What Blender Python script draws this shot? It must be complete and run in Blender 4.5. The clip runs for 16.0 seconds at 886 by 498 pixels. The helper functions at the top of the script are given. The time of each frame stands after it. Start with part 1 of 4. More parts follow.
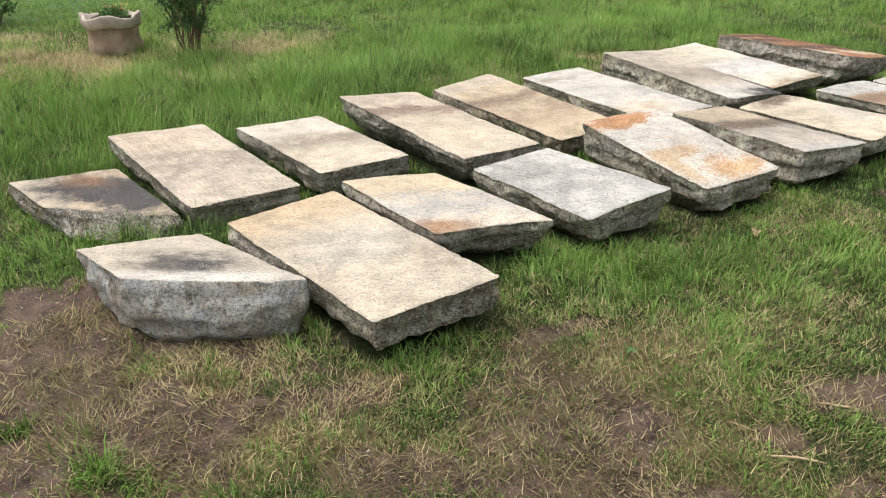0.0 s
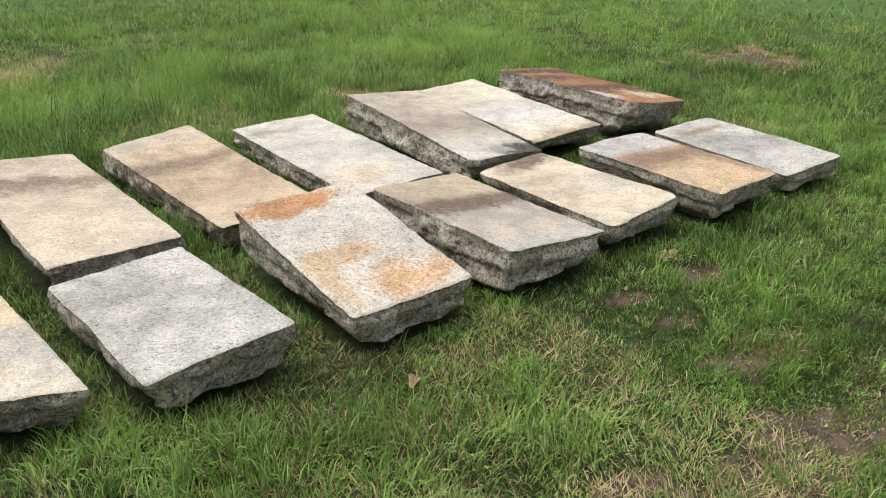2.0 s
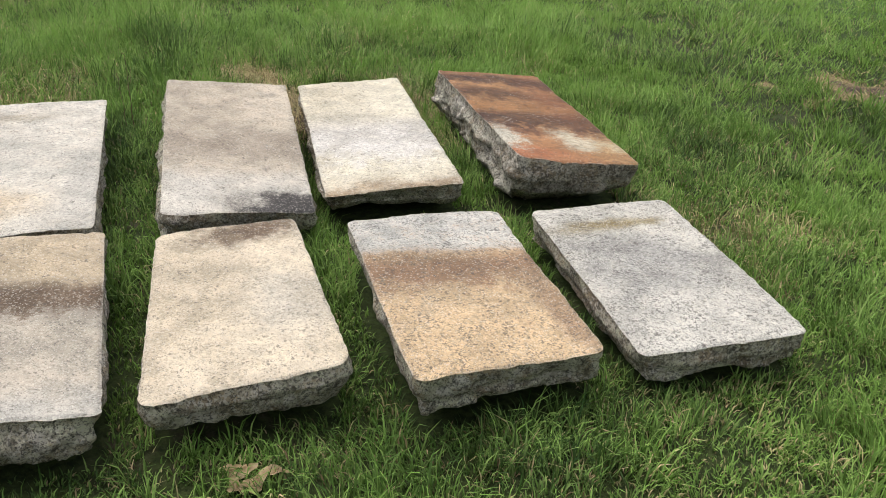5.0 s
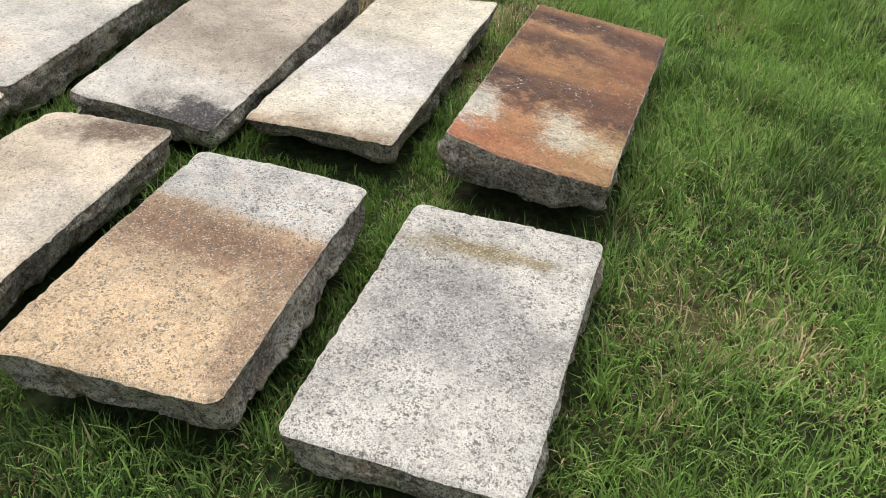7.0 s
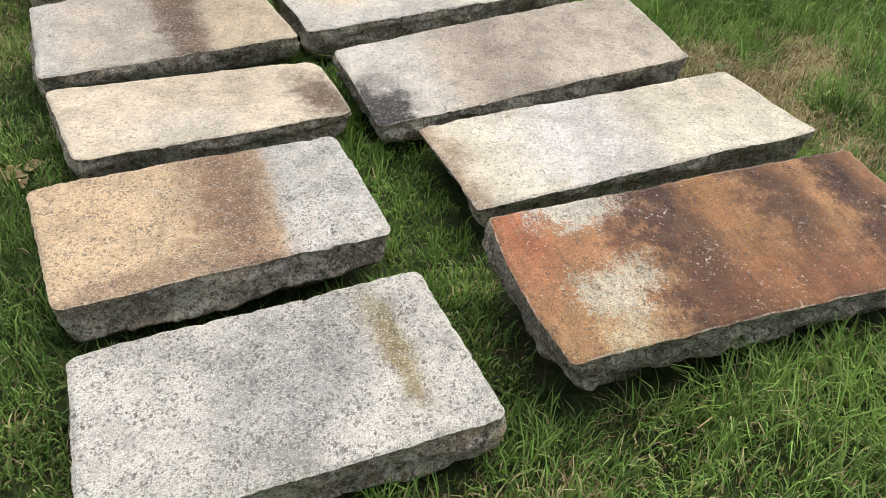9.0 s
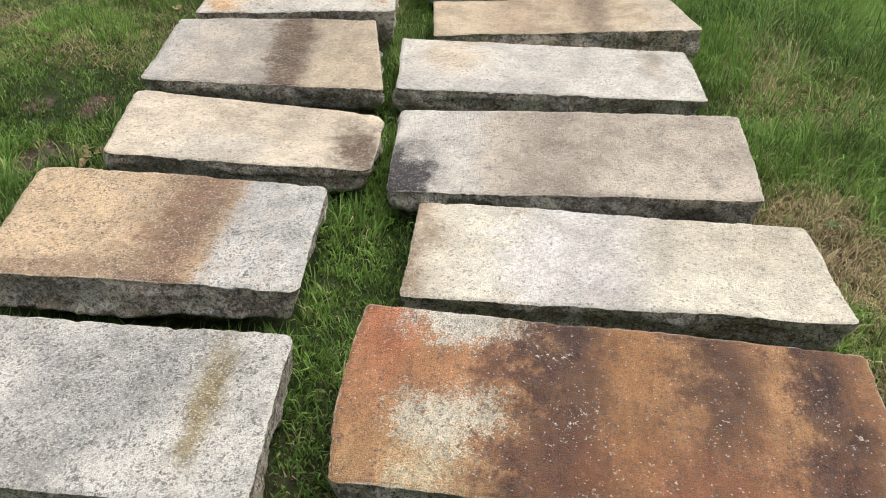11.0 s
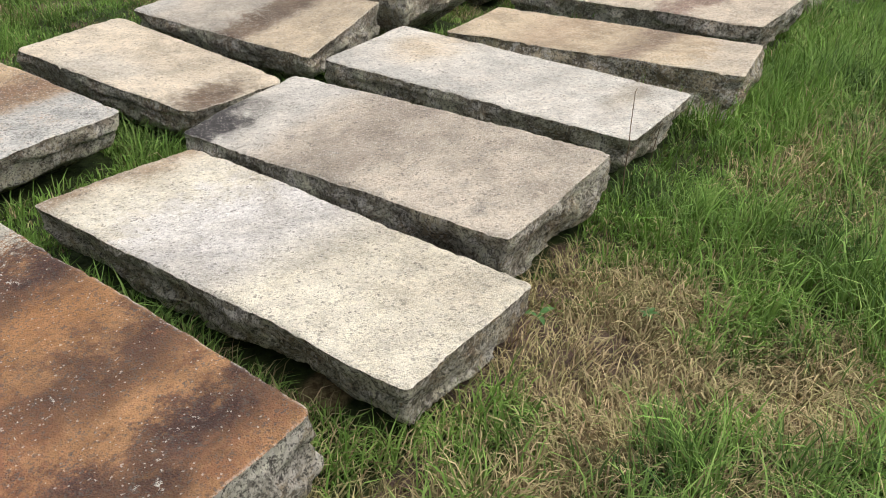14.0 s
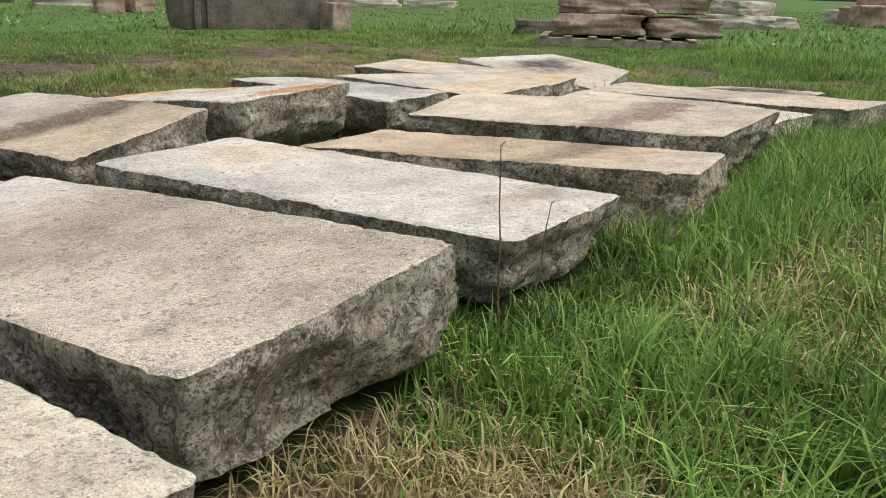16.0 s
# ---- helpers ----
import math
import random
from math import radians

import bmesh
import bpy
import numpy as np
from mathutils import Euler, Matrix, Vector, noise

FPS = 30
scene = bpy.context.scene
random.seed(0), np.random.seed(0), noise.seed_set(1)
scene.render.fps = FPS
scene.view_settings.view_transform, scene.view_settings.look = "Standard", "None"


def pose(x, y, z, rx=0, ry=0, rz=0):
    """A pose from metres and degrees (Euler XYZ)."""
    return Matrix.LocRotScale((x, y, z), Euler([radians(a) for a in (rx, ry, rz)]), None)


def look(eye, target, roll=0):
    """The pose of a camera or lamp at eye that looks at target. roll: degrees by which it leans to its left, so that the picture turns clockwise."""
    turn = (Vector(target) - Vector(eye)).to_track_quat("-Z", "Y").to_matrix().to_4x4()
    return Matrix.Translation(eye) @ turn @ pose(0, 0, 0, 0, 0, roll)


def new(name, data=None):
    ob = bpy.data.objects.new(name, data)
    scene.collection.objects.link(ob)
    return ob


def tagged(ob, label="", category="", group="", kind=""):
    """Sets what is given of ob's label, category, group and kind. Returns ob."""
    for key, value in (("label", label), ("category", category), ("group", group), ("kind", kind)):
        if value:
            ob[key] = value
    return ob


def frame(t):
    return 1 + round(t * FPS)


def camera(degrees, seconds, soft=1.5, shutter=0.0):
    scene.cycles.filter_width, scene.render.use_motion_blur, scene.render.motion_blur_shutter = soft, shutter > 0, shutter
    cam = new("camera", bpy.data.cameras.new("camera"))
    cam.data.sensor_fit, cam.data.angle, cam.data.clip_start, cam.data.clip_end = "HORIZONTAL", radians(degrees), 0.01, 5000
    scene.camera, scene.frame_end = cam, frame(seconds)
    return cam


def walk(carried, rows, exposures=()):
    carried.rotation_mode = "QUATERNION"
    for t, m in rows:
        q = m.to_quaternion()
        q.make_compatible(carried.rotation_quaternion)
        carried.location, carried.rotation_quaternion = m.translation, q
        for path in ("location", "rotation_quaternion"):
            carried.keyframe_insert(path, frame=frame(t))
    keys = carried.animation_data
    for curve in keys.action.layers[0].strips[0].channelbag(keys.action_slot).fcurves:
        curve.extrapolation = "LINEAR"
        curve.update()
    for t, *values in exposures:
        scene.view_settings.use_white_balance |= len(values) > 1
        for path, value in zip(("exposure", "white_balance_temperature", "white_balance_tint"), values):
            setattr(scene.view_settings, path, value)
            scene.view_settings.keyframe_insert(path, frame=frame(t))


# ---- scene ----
cam = camera(55.28, 16.0, soft=0.85)
PATH = [
    (0.0, pose(0.044, 0.018, 1.660, 64.71, 0.34, -0.14)),
    (0.5, pose(0.300, 0.320, 1.672, 64.55, -0.26, -4.10)),
    (1.0, pose(0.619, 0.683, 1.646, 64.63, -0.93, -8.75)),
    (1.5, pose(0.939, 0.948, 1.648, 64.99, -0.60, -9.13)),
    (2.0, pose(1.334, 1.235, 1.651, 64.80, -1.11, -5.69)),
    (2.5, pose(1.733, 1.636, 1.598, 63.86, -1.35, -5.14)),
    (3.0, pose(2.138, 1.939, 1.593, 63.38, -1.27, -4.12)),
    (3.5, pose(2.489, 2.207, 1.588, 63.32, -1.96, 1.34)),
    (4.0, pose(2.804, 2.570, 1.567, 62.47, -2.39, 5.32)),
    (6.5, pose(4.489, 4.245, 1.474, 55.56, -2.67, 41.00)),
    (7.0, pose(4.666, 4.694, 1.537, 52.48, -2.62, 50.06)),
    (7.5, pose(4.848, 5.105, 1.557, 52.06, -2.83, 62.96)),
    (8.0, pose(4.866, 5.535, 1.552, 51.44, -1.88, 76.69)),
    (8.5, pose(4.838, 5.870, 1.624, 51.20, -1.26, 87.65)),
    (9.0, pose(4.822, 6.307, 1.625, 51.18, -1.46, 99.63)),
    (9.5, pose(4.664, 6.619, 1.603, 50.96, -2.69, 109.24)),
    (10.0, pose(4.514, 6.819, 1.614, 52.64, -2.92, 115.33)),
    (12.5, pose(3.718, 7.936, 1.599, 53.60, -1.70, 139.25)),
    (13.0, pose(3.396, 8.192, 1.442, 53.07, -1.75, 144.02)),
    (13.5, pose(3.020, 8.310, 1.376, 55.16, -1.83, 149.89)),
    (14.0, pose(2.636, 8.329, 1.294, 57.91, -2.06, 156.66)),
    (14.5, pose(2.266, 8.108, 1.127, 58.03, -0.93, 159.54)),
    (15.0, pose(2.036, 7.936, 0.922, 58.99, -1.12, 159.92)),
    (15.5, pose(1.905, 7.754, 0.673, 66.43, -1.22, 158.56)),
    (16.0, pose(1.838, 7.681, 0.638, 72.90, -1.59, 155.94)),
]
walk(cam, PATH, [(0.0, 0.53), (2.0, 0.40), (4.0, 0.34), (8.0, 0.35), (12.5, 0.28), (16.0, 0.27)])

# ---- world and light: an overcast day ----
world = bpy.data.worlds.new("overcast_sky")
scene.world = world
world.use_nodes = True
wn = world.node_tree
sky = wn.nodes.new("ShaderNodeTexSky")
sky.sky_type = "NISHITA"
sky.sun_disc = False
sky.sun_elevation = radians(66)
sky.sun_rotation = radians(295)
sky.air_density, sky.dust_density, sky.ozone_density = 1.6, 6.0, 1.0
cloud = wn.nodes.new("ShaderNodeHueSaturation")
cloud.inputs["Saturation"].default_value = 0.35
wn.links.new(sky.outputs[0], cloud.inputs["Color"])
wn.links.new(cloud.outputs[0], wn.nodes["Background"].inputs[0])
wn.nodes["Background"].inputs[1].default_value = 0.15
sun_data = bpy.data.lights.new("sun", "SUN")
sun_data.energy = 1.0
sun_data.angle = radians(70)
sun_data.color = (1.0, 0.96, 0.90)
sun = new("sun", sun_data)
sun.matrix_world = look((math.sin(radians(295)) * 10, math.cos(radians(295)) * 10, 22.5), (0, 0, 0))


# ---- tools: noise, node materials, meshes ----
def lattice(ix, iy, iz, seed):
    h = (ix * 374761393 + iy * 668265263 + iz * 2147483647 + seed * 1274126177) & 0xFFFFFFFF
    h = ((h ^ (h >> 13)) * 1274126177) & 0xFFFFFFFF
    h = ((h ^ (h >> 16)) * 2246822519) & 0xFFFFFFFF
    return ((h ^ (h >> 15)) & 0xFFFFFF) / float(0xFFFFFF)


def vnoise(x, y, z=0.0, seed=0, smooth=True):
    """Value noise, -1 to 1, on arrays; not smooth: creased, as broken stone is."""
    x, y, z = np.broadcast_arrays(np.asarray(x, float), np.asarray(y, float), np.asarray(z, float))
    i, j, k = np.floor(x), np.floor(y), np.floor(z)
    a, b, c = x - i, y - j, z - k
    i, j, k = i.astype(np.int64), j.astype(np.int64), k.astype(np.int64)
    if smooth:
        a, b, c = [f * f * (3 - 2 * f) for f in (a, b, c)]
    total = 0.0
    for di in (0, 1):
        for dj in (0, 1):
            for dk in (0, 1):
                w = (a if di else 1 - a) * (b if dj else 1 - b) * (c if dk else 1 - c)
                total = total + w * lattice(i + di, j + dj, k + dk, seed)
    return total * 2 - 1


def fractal(x, y, z=0.0, octaves=3, seed=0, gain=0.5):
    total, amp = 0.0, 1.0
    for o in range(octaves):
        f = 2.03 ** o
        total = total + amp * vnoise(np.asarray(x) * f, np.asarray(y) * f, np.asarray(z) * f, seed + o)
        amp *= gain
    return total


def step(e0, e1, x):
    t = np.clip((x - e0) / (e1 - e0), 0, 1)
    return t * t * (3 - 2 * t)


class Nodes:
    """Short hands for building a node material."""

    def __init__(self, name, roughness=0.9):
        self.mat = bpy.data.materials.new(name)
        self.mat.use_nodes = True
        self.tree = self.mat.node_tree
        self.bsdf = self.tree.nodes["Principled BSDF"]
        self.bsdf.inputs["Roughness"].default_value = roughness
        self.bsdf.inputs["Specular IOR Level"].default_value = 0.25
        self.coords = self.tree.nodes.new("ShaderNodeTexCoord").outputs["Object"]

    def link(self, value, socket):
        if isinstance(value, bpy.types.NodeSocket):
            self.tree.links.new(value, socket)
        elif isinstance(value, (tuple, list)) and socket.type == "RGBA":
            socket.default_value = (*value, 1.0)[:4]
        else:
            socket.default_value = value

    def math(self, op, a, b=0.0, c=0.0, clamp=False):
        n = self.tree.nodes.new("ShaderNodeMath")
        n.operation, n.use_clamp = op, clamp
        for value, socket in zip((a, b, c), n.inputs):
            self.link(value, socket)
        return n.outputs[0]

    def noise(self, scale, detail=3.0, rough=0.55, coords=None, distortion=0.0):
        n = self.tree.nodes.new("ShaderNodeTexNoise")
        self.link(coords or self.coords, n.inputs["Vector"])
        for key, value in (("Scale", scale), ("Detail", detail), ("Roughness", rough), ("Distortion", distortion)):
            n.inputs[key].default_value = value
        return n.outputs["Fac"]

    def cells(self, scale, coords=None):
        n = self.tree.nodes.new("ShaderNodeTexVoronoi")
        self.link(coords or self.coords, n.inputs["Vector"])
        n.inputs["Scale"].default_value = scale
        s = self.tree.nodes.new("ShaderNodeSeparateColor")
        self.link(n.outputs["Color"], s.inputs[0])
        return s.outputs[0], s.outputs[1], n.outputs["Distance"]

    def ramp(self, value, lo, hi, out0=0.0, out1=1.0):
        n = self.tree.nodes.new("ShaderNodeMapRange")
        n.interpolation_type = "SMOOTHSTEP"
        for v, socket in zip((value, lo, hi, out0, out1), n.inputs):
            self.link(v, socket)
        return n.outputs[0]

    def mix(self, fac, a, b, kind="MIX"):
        n = self.tree.nodes.new("ShaderNodeMix")
        n.data_type, n.blend_type = "RGBA", kind
        n.clamp_factor = True
        self.link(fac, n.inputs[0])
        self.link(a, n.inputs[6])
        self.link(b, n.inputs[7])
        return n.outputs[2]

    def attribute(self, name):
        n = self.tree.nodes.new("ShaderNodeAttribute")
        n.attribute_name = name
        return n

    def scaled(self, sx, sy, sz, turn=0.0):
        n = self.tree.nodes.new("ShaderNodeMapping")
        self.link(self.coords, n.inputs["Vector"])
        n.inputs["Scale"].default_value = (sx, sy, sz)
        n.inputs["Rotation"].default_value = (0, 0, turn)
        return n.outputs[0]

    def finish(self, colour, height=None, bump=0.5, distance=0.004):
        self.link(colour, self.bsdf.inputs["Base Color"])
        if height is not None:
            b = self.tree.nodes.new("ShaderNodeBump")
            b.inputs["Strength"].default_value = bump
            b.inputs["Distance"].default_value = distance
            self.link(height, b.inputs["Height"])
            self.tree.links.new(b.outputs[0], self.bsdf.inputs["Normal"])
        return self.mat


def mesh_from(name, verts, faces, material, attributes=None, uv=None, smooth=True):
    """A mesh from arrays: verts (n, 3), faces a list of index arrays of equal width."""
    me = bpy.data.meshes.new(name)
    verts = np.asarray(verts, np.float32)
    faces = [np.asarray(f, np.int32) for f in faces if len(f)]
    loops = np.concatenate([f.ravel() for f in faces])
    sizes = np.concatenate([np.full(len(f), f.shape[1], np.int32) for f in faces])
    starts = np.concatenate([[0], np.cumsum(sizes)[:-1]]).astype(np.int32)
    me.vertices.add(len(verts))
    me.vertices.foreach_set("co", verts.ravel())
    me.loops.add(len(loops))
    me.loops.foreach_set("vertex_index", loops)
    me.polygons.add(len(sizes))
    me.polygons.foreach_set("loop_start", starts)
    me.polygons.foreach_set("use_smooth", np.full(len(sizes), smooth))
    if uv is not None:
        layer = me.uv_layers.new(name="plan")
        layer.data.foreach_set("uv", np.asarray(uv, np.float32)[loops].ravel())
    for key, values in (attributes or {}).items():
        me.attributes.new(key, "FLOAT", "POINT").data.foreach_set("value", np.asarray(values, np.float32))
    me.materials.append(material)
    me.update(calc_edges=True)
    return me


def part(name, bm, material, parent, label=""):
    me = bpy.data.meshes.new(name)
    bm.to_mesh(me)
    bm.free()
    me.materials.append(material)
    ob = new(name, me)
    ob.parent = parent
    return tagged(ob, label)


# ---- plan: rows of slabs run along ALONG, the front row's near ends lie at ORIGIN ----
ORIGIN = np.array((-0.19, 2.43))
ALONG = np.array((0.804, 0.595))
ACROSS = np.array((-0.595, 0.804))


def plan(x, y):
    return (x - ORIGIN[0]) * ALONG[0] + (y - ORIGIN[1]) * ALONG[1], (x - ORIGIN[0]) * ACROSS[0] + (y - ORIGIN[1]) * ACROSS[1]


def spot(x, y, cx, cy, rx, ry=None, turn=0.0):
    """1 at the centre of an uneven patch of ground, 0 past its rim."""
    ry = ry or rx
    c, s = math.cos(radians(turn)), math.sin(radians(turn))
    dx, dy = (x - cx) * c + (y - cy) * s, -(x - cx) * s + (y - cy) * c
    r = np.sqrt((dx / rx) ** 2 + (dy / ry) ** 2) + 0.55 * fractal(x * 4.5, y * 4.5, 0, 4, 31, 0.6)
    return 1 - step(0.55, 1.15, r)


def bare_field(x, y):
    """Where the soil shows."""
    u, v = plan(x, y)
    n = fractal(x * 1.9, y * 1.9, 0, 4, 5)
    worn = step(2.4, -1.6, u) * step(0.9, -0.7, v) * step(-4.6, -2.8, u) * step(-4.0, -2.6, v)
    b = step(0.02, 0.55, 0.8 * n + 0.30 * worn + 0.75 * vnoise(x * 5.5, y * 5.5, 0, 61) - 0.1) * (0.26 + 0.66 * worn) * step(11.0, 6.0, np.hypot(x - 1.4, y - 4.5))
    for cx, cy, rx, ry, turn, k in (
        (-1.55, 2.45, 0.55, 0.75, 20, 1.0), (-1.2, 1.9, 0.5, 0.45, 0, 0.9), (-0.95, 2.75, 0.5, 0.22, 0, 0.9),
        (0.69, 2.22, 0.22, 0.12, 10, 1.0), (1.08, 2.16, 0.24, 0.16, 0, 1.0), (0.50, 1.90, 0.25, 0.08, 0, 0.8),
        (0.42, 2.78, 0.2, 0.07, 30, 0.9), (1.3, 1.9, 0.22, 0.12, 0, 0.6), (-0.35, 2.35, 0.18, 0.1, 0, 0.7),
        (2.83, 4.4, 0.16, 0.09, 20, 0.85), (2.42, 4.2, 0.13, 0.06, 30, 0.7), (2.64, 3.66, 0.14, 0.08, 0, 0.65), (2.07, 3.07, 0.13, 0.08, 40, 0.7),
        (4.8, 8.6, 0.42, 0.3, 20, 0.7), (1.75, 7.0, 0.22, 0.12, 30, 0.45), (1.45, 6.62, 0.12, 0.1, 0, 0.8),
        (-1.30, 2.55, 0.50, 0.42, 0, 1.0), (-1.1, 2.1, 0.55, 0.32, 10, 0.9), (-0.5, 2.38, 0.30, 0.14, 0, 0.75), (-0.1, 1.98, 0.4, 0.12, 0, 0.7), (1.36, 2.36, 0.30, 0.16, 0, 0.9), (0.62, 1.86, 0.3, 0.12, 0, 0.8),
        (2.57, 4.0, 0.10, 0.06, 0, 0.55), (1.9, 7.02, 0.20, 0.10, 30, 0.7), (1.70, 6.90, 0.20, 0.12, -20, 0.95), (1.6, 6.75, 0.16, 0.07, -20, 0.8), (2.15, 7.2, 0.22, 0.07, 30, 0.7),
        (2.0, 0.6, 0.5, 0.35, 0, 0.9), (2.65, 3.1, 0.45, 0.25, 30, 0.5), (1.5, 2.35, 0.3, 0.15, 20, 0.5), (-3.2, 1.7, 0.45, 0.7, -30, 0.9),
    ):
        b = np.maximum(b, k * spot(x, y, cx, cy, rx, ry, turn))
    return np.clip(b, 0, 1)


def dry_field(x, y):
    """Where the grass is straw."""
    u, v = plan(x, y)
    n = fractal(x * 1.3 + 7, y * 1.3, 0, 3, 11)
    worn = step(2.2, -1.6, u) * step(0.8, -0.9, v) * step(-4.6, -2.8, u) * step(-4.0, -2.6, v)
    d = 0.05 + 0.16 * step(0.0, 0.8, n) + 0.16 * step(3.6, 1.0, u) * step(0.7, -0.3, v) + 0.30 * worn * step(-0.6, 0.5, n + 0.3)
    for cx, cy, rx, ry, turn, k in (
        (1.55, 7.05, 0.62, 0.36, -20, 0.92), (1.25, 7.25, 0.36, 0.24, 0, 0.80), (1.50, 6.78, 0.30, 0.12, -15, 0.9), (0.25, 6.34, 0.30, 0.14, 20, 0.7), (1.95, 7.3, 0.3, 0.2, 20, 0.7),
        (2.97, 3.82, 0.25, 0.12, 10, 0.5), (-1.0, 2.4, 0.8, 0.5, 0, 0.75), (-0.2, 2.1, 0.5, 0.2, 0, 0.5), (0.75, 2.6, 0.35, 0.18, 10, 0.55), (1.2, 2.75, 0.4, 0.15, 30, 0.42), (2.2, 7.3, 0.35, 0.15, 10, 0.5), (4.8, 8.6, 0.75, 0.5, 20, 0.9),
        (-3.4, 7.35, 1.0, 0.40, -12, 0.8), (-1.9, 7.85, 0.9, 0.25, 12, 0.75), (3.9, 6.4, 0.35, 0.3, 0, 0.5), (3.1, 3.3, 0.5, 0.4, 0, 0.4),
        (-1.25, 2.9, 0.45, 0.35, 0, 0.75), (-0.75, 2.15, 0.5, 0.4, 0, 0.7), (0.4, 6.6, 0.4, 0.3, 0, 0.45), (-0.1, 6.2, 0.3, 0.3, 0, 0.4),
        (1.2, 0.7, 1.2, 0.5, 10, 0.5), (-3.3, 2.6, 1.4, 0.6, -30, 0.5), (2.6, 8.3, 0.3, 0.2, 0, 0.4),
    ):
        d = np.maximum(d, k * spot(x, y, cx, cy, rx, ry, turn))
    return np.clip(d, 0, 0.95)


def ground_height(x, y):
    near = np.exp(-((x - 1.5) ** 2 + (y - 4.5) ** 2) / 260.0)
    return near * (0.012 * fractal(x * 1.1, y * 1.1, 0, 3, 21) + 0.006 * fractal(x * 7, y * 7, 0, 2, 23)) - 0.004


# ---- materials ----
def soil_material():
    n = Nodes("soil_and_thatch", 0.95)
    grain, fine = n.noise(9, 6, 0.65), n.noise(120, 4, 0.7)
    soil = n.mix(n.ramp(grain, 0.3, 0.7), (0.036, 0.024, 0.019), (0.140, 0.094, 0.073))
    soil = n.mix(n.ramp(fine, 0.55, 0.75), soil, (0.40, 0.31, 0.23))
    # turf is near black: shade between the blades put into its colour
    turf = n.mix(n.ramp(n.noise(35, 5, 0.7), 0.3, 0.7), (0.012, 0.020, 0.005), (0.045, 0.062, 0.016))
    straw = n.mix(n.ramp(n.noise(60, 4, 0.7), 0.35, 0.7), (0.12, 0.085, 0.045), (0.30, 0.23, 0.12))
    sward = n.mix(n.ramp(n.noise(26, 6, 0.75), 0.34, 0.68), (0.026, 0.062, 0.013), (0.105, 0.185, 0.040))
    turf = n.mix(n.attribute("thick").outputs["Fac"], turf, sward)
    bare = n.attribute("bare").outputs["Fac"]
    dry = n.attribute("dry").outputs["Fac"]
    wob = n.math("MULTIPLY_ADD", n.noise(22, 4), 0.5, -0.25)
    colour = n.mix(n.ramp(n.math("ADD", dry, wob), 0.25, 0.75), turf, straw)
    colour = n.mix(n.ramp(n.math("ADD", bare, wob), 0.18, 0.55), colour, soil)
    return n.finish(colour, n.math("ADD", grain, n.math("MULTIPLY", fine, 0.6)), 0.9, 0.012)


def blade_material():
    n = Nodes("grass_blades", 0.65)
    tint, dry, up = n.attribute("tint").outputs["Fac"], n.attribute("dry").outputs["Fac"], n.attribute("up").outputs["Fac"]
    patch = n.ramp(n.noise(1.3, 3), 0.38, 0.62)
    green = n.mix(tint, (0.013, 0.058, 0.009), (0.285, 0.500, 0.105))
    green = n.mix(n.math("MULTIPLY", patch, 0.45), green, (0.225, 0.430, 0.060))
    # olive root tone, toned down to stand for shade low in the grass
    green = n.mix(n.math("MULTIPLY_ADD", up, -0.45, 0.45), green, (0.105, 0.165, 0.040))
    straw = n.mix(tint, (0.17, 0.115, 0.062), (0.66, 0.500, 0.305))
    colour = n.mix(dry, green, straw)
    n.link(colour, n.bsdf.inputs["Base Color"])
    n.bsdf.inputs["Specular IOR Level"].default_value = 0.25
    through_light = n.tree.nodes.new("ShaderNodeBsdfTranslucent")
    n.link(colour, through_light.inputs[0])
    blend = n.tree.nodes.new("ShaderNodeMixShader")
    blend.inputs[0].default_value = 0.26
    n.tree.links.new(n.bsdf.outputs[0], blend.inputs[1])
    n.tree.links.new(through_light.outputs[0], blend.inputs[2])
    n.tree.links.new(blend.outputs[0], n.tree.nodes["Material Output"].inputs[0])
    return n.mat


CREAM, TAN = (0.60, 0.52, 0.41), (0.46, 0.36, 0.25)
GREY, PALE = (0.45, 0.43, 0.395), (0.60, 0.57, 0.51)
RUST, OCHRE, SOOT = (0.33, 0.17, 0.08), (0.56, 0.41, 0.245), (0.060, 0.055, 0.055)
UMBER, PLUM, MOSS = (0.15, 0.105, 0.072), (0.070, 0.040, 0.034), (0.20, 0.18, 0.085)


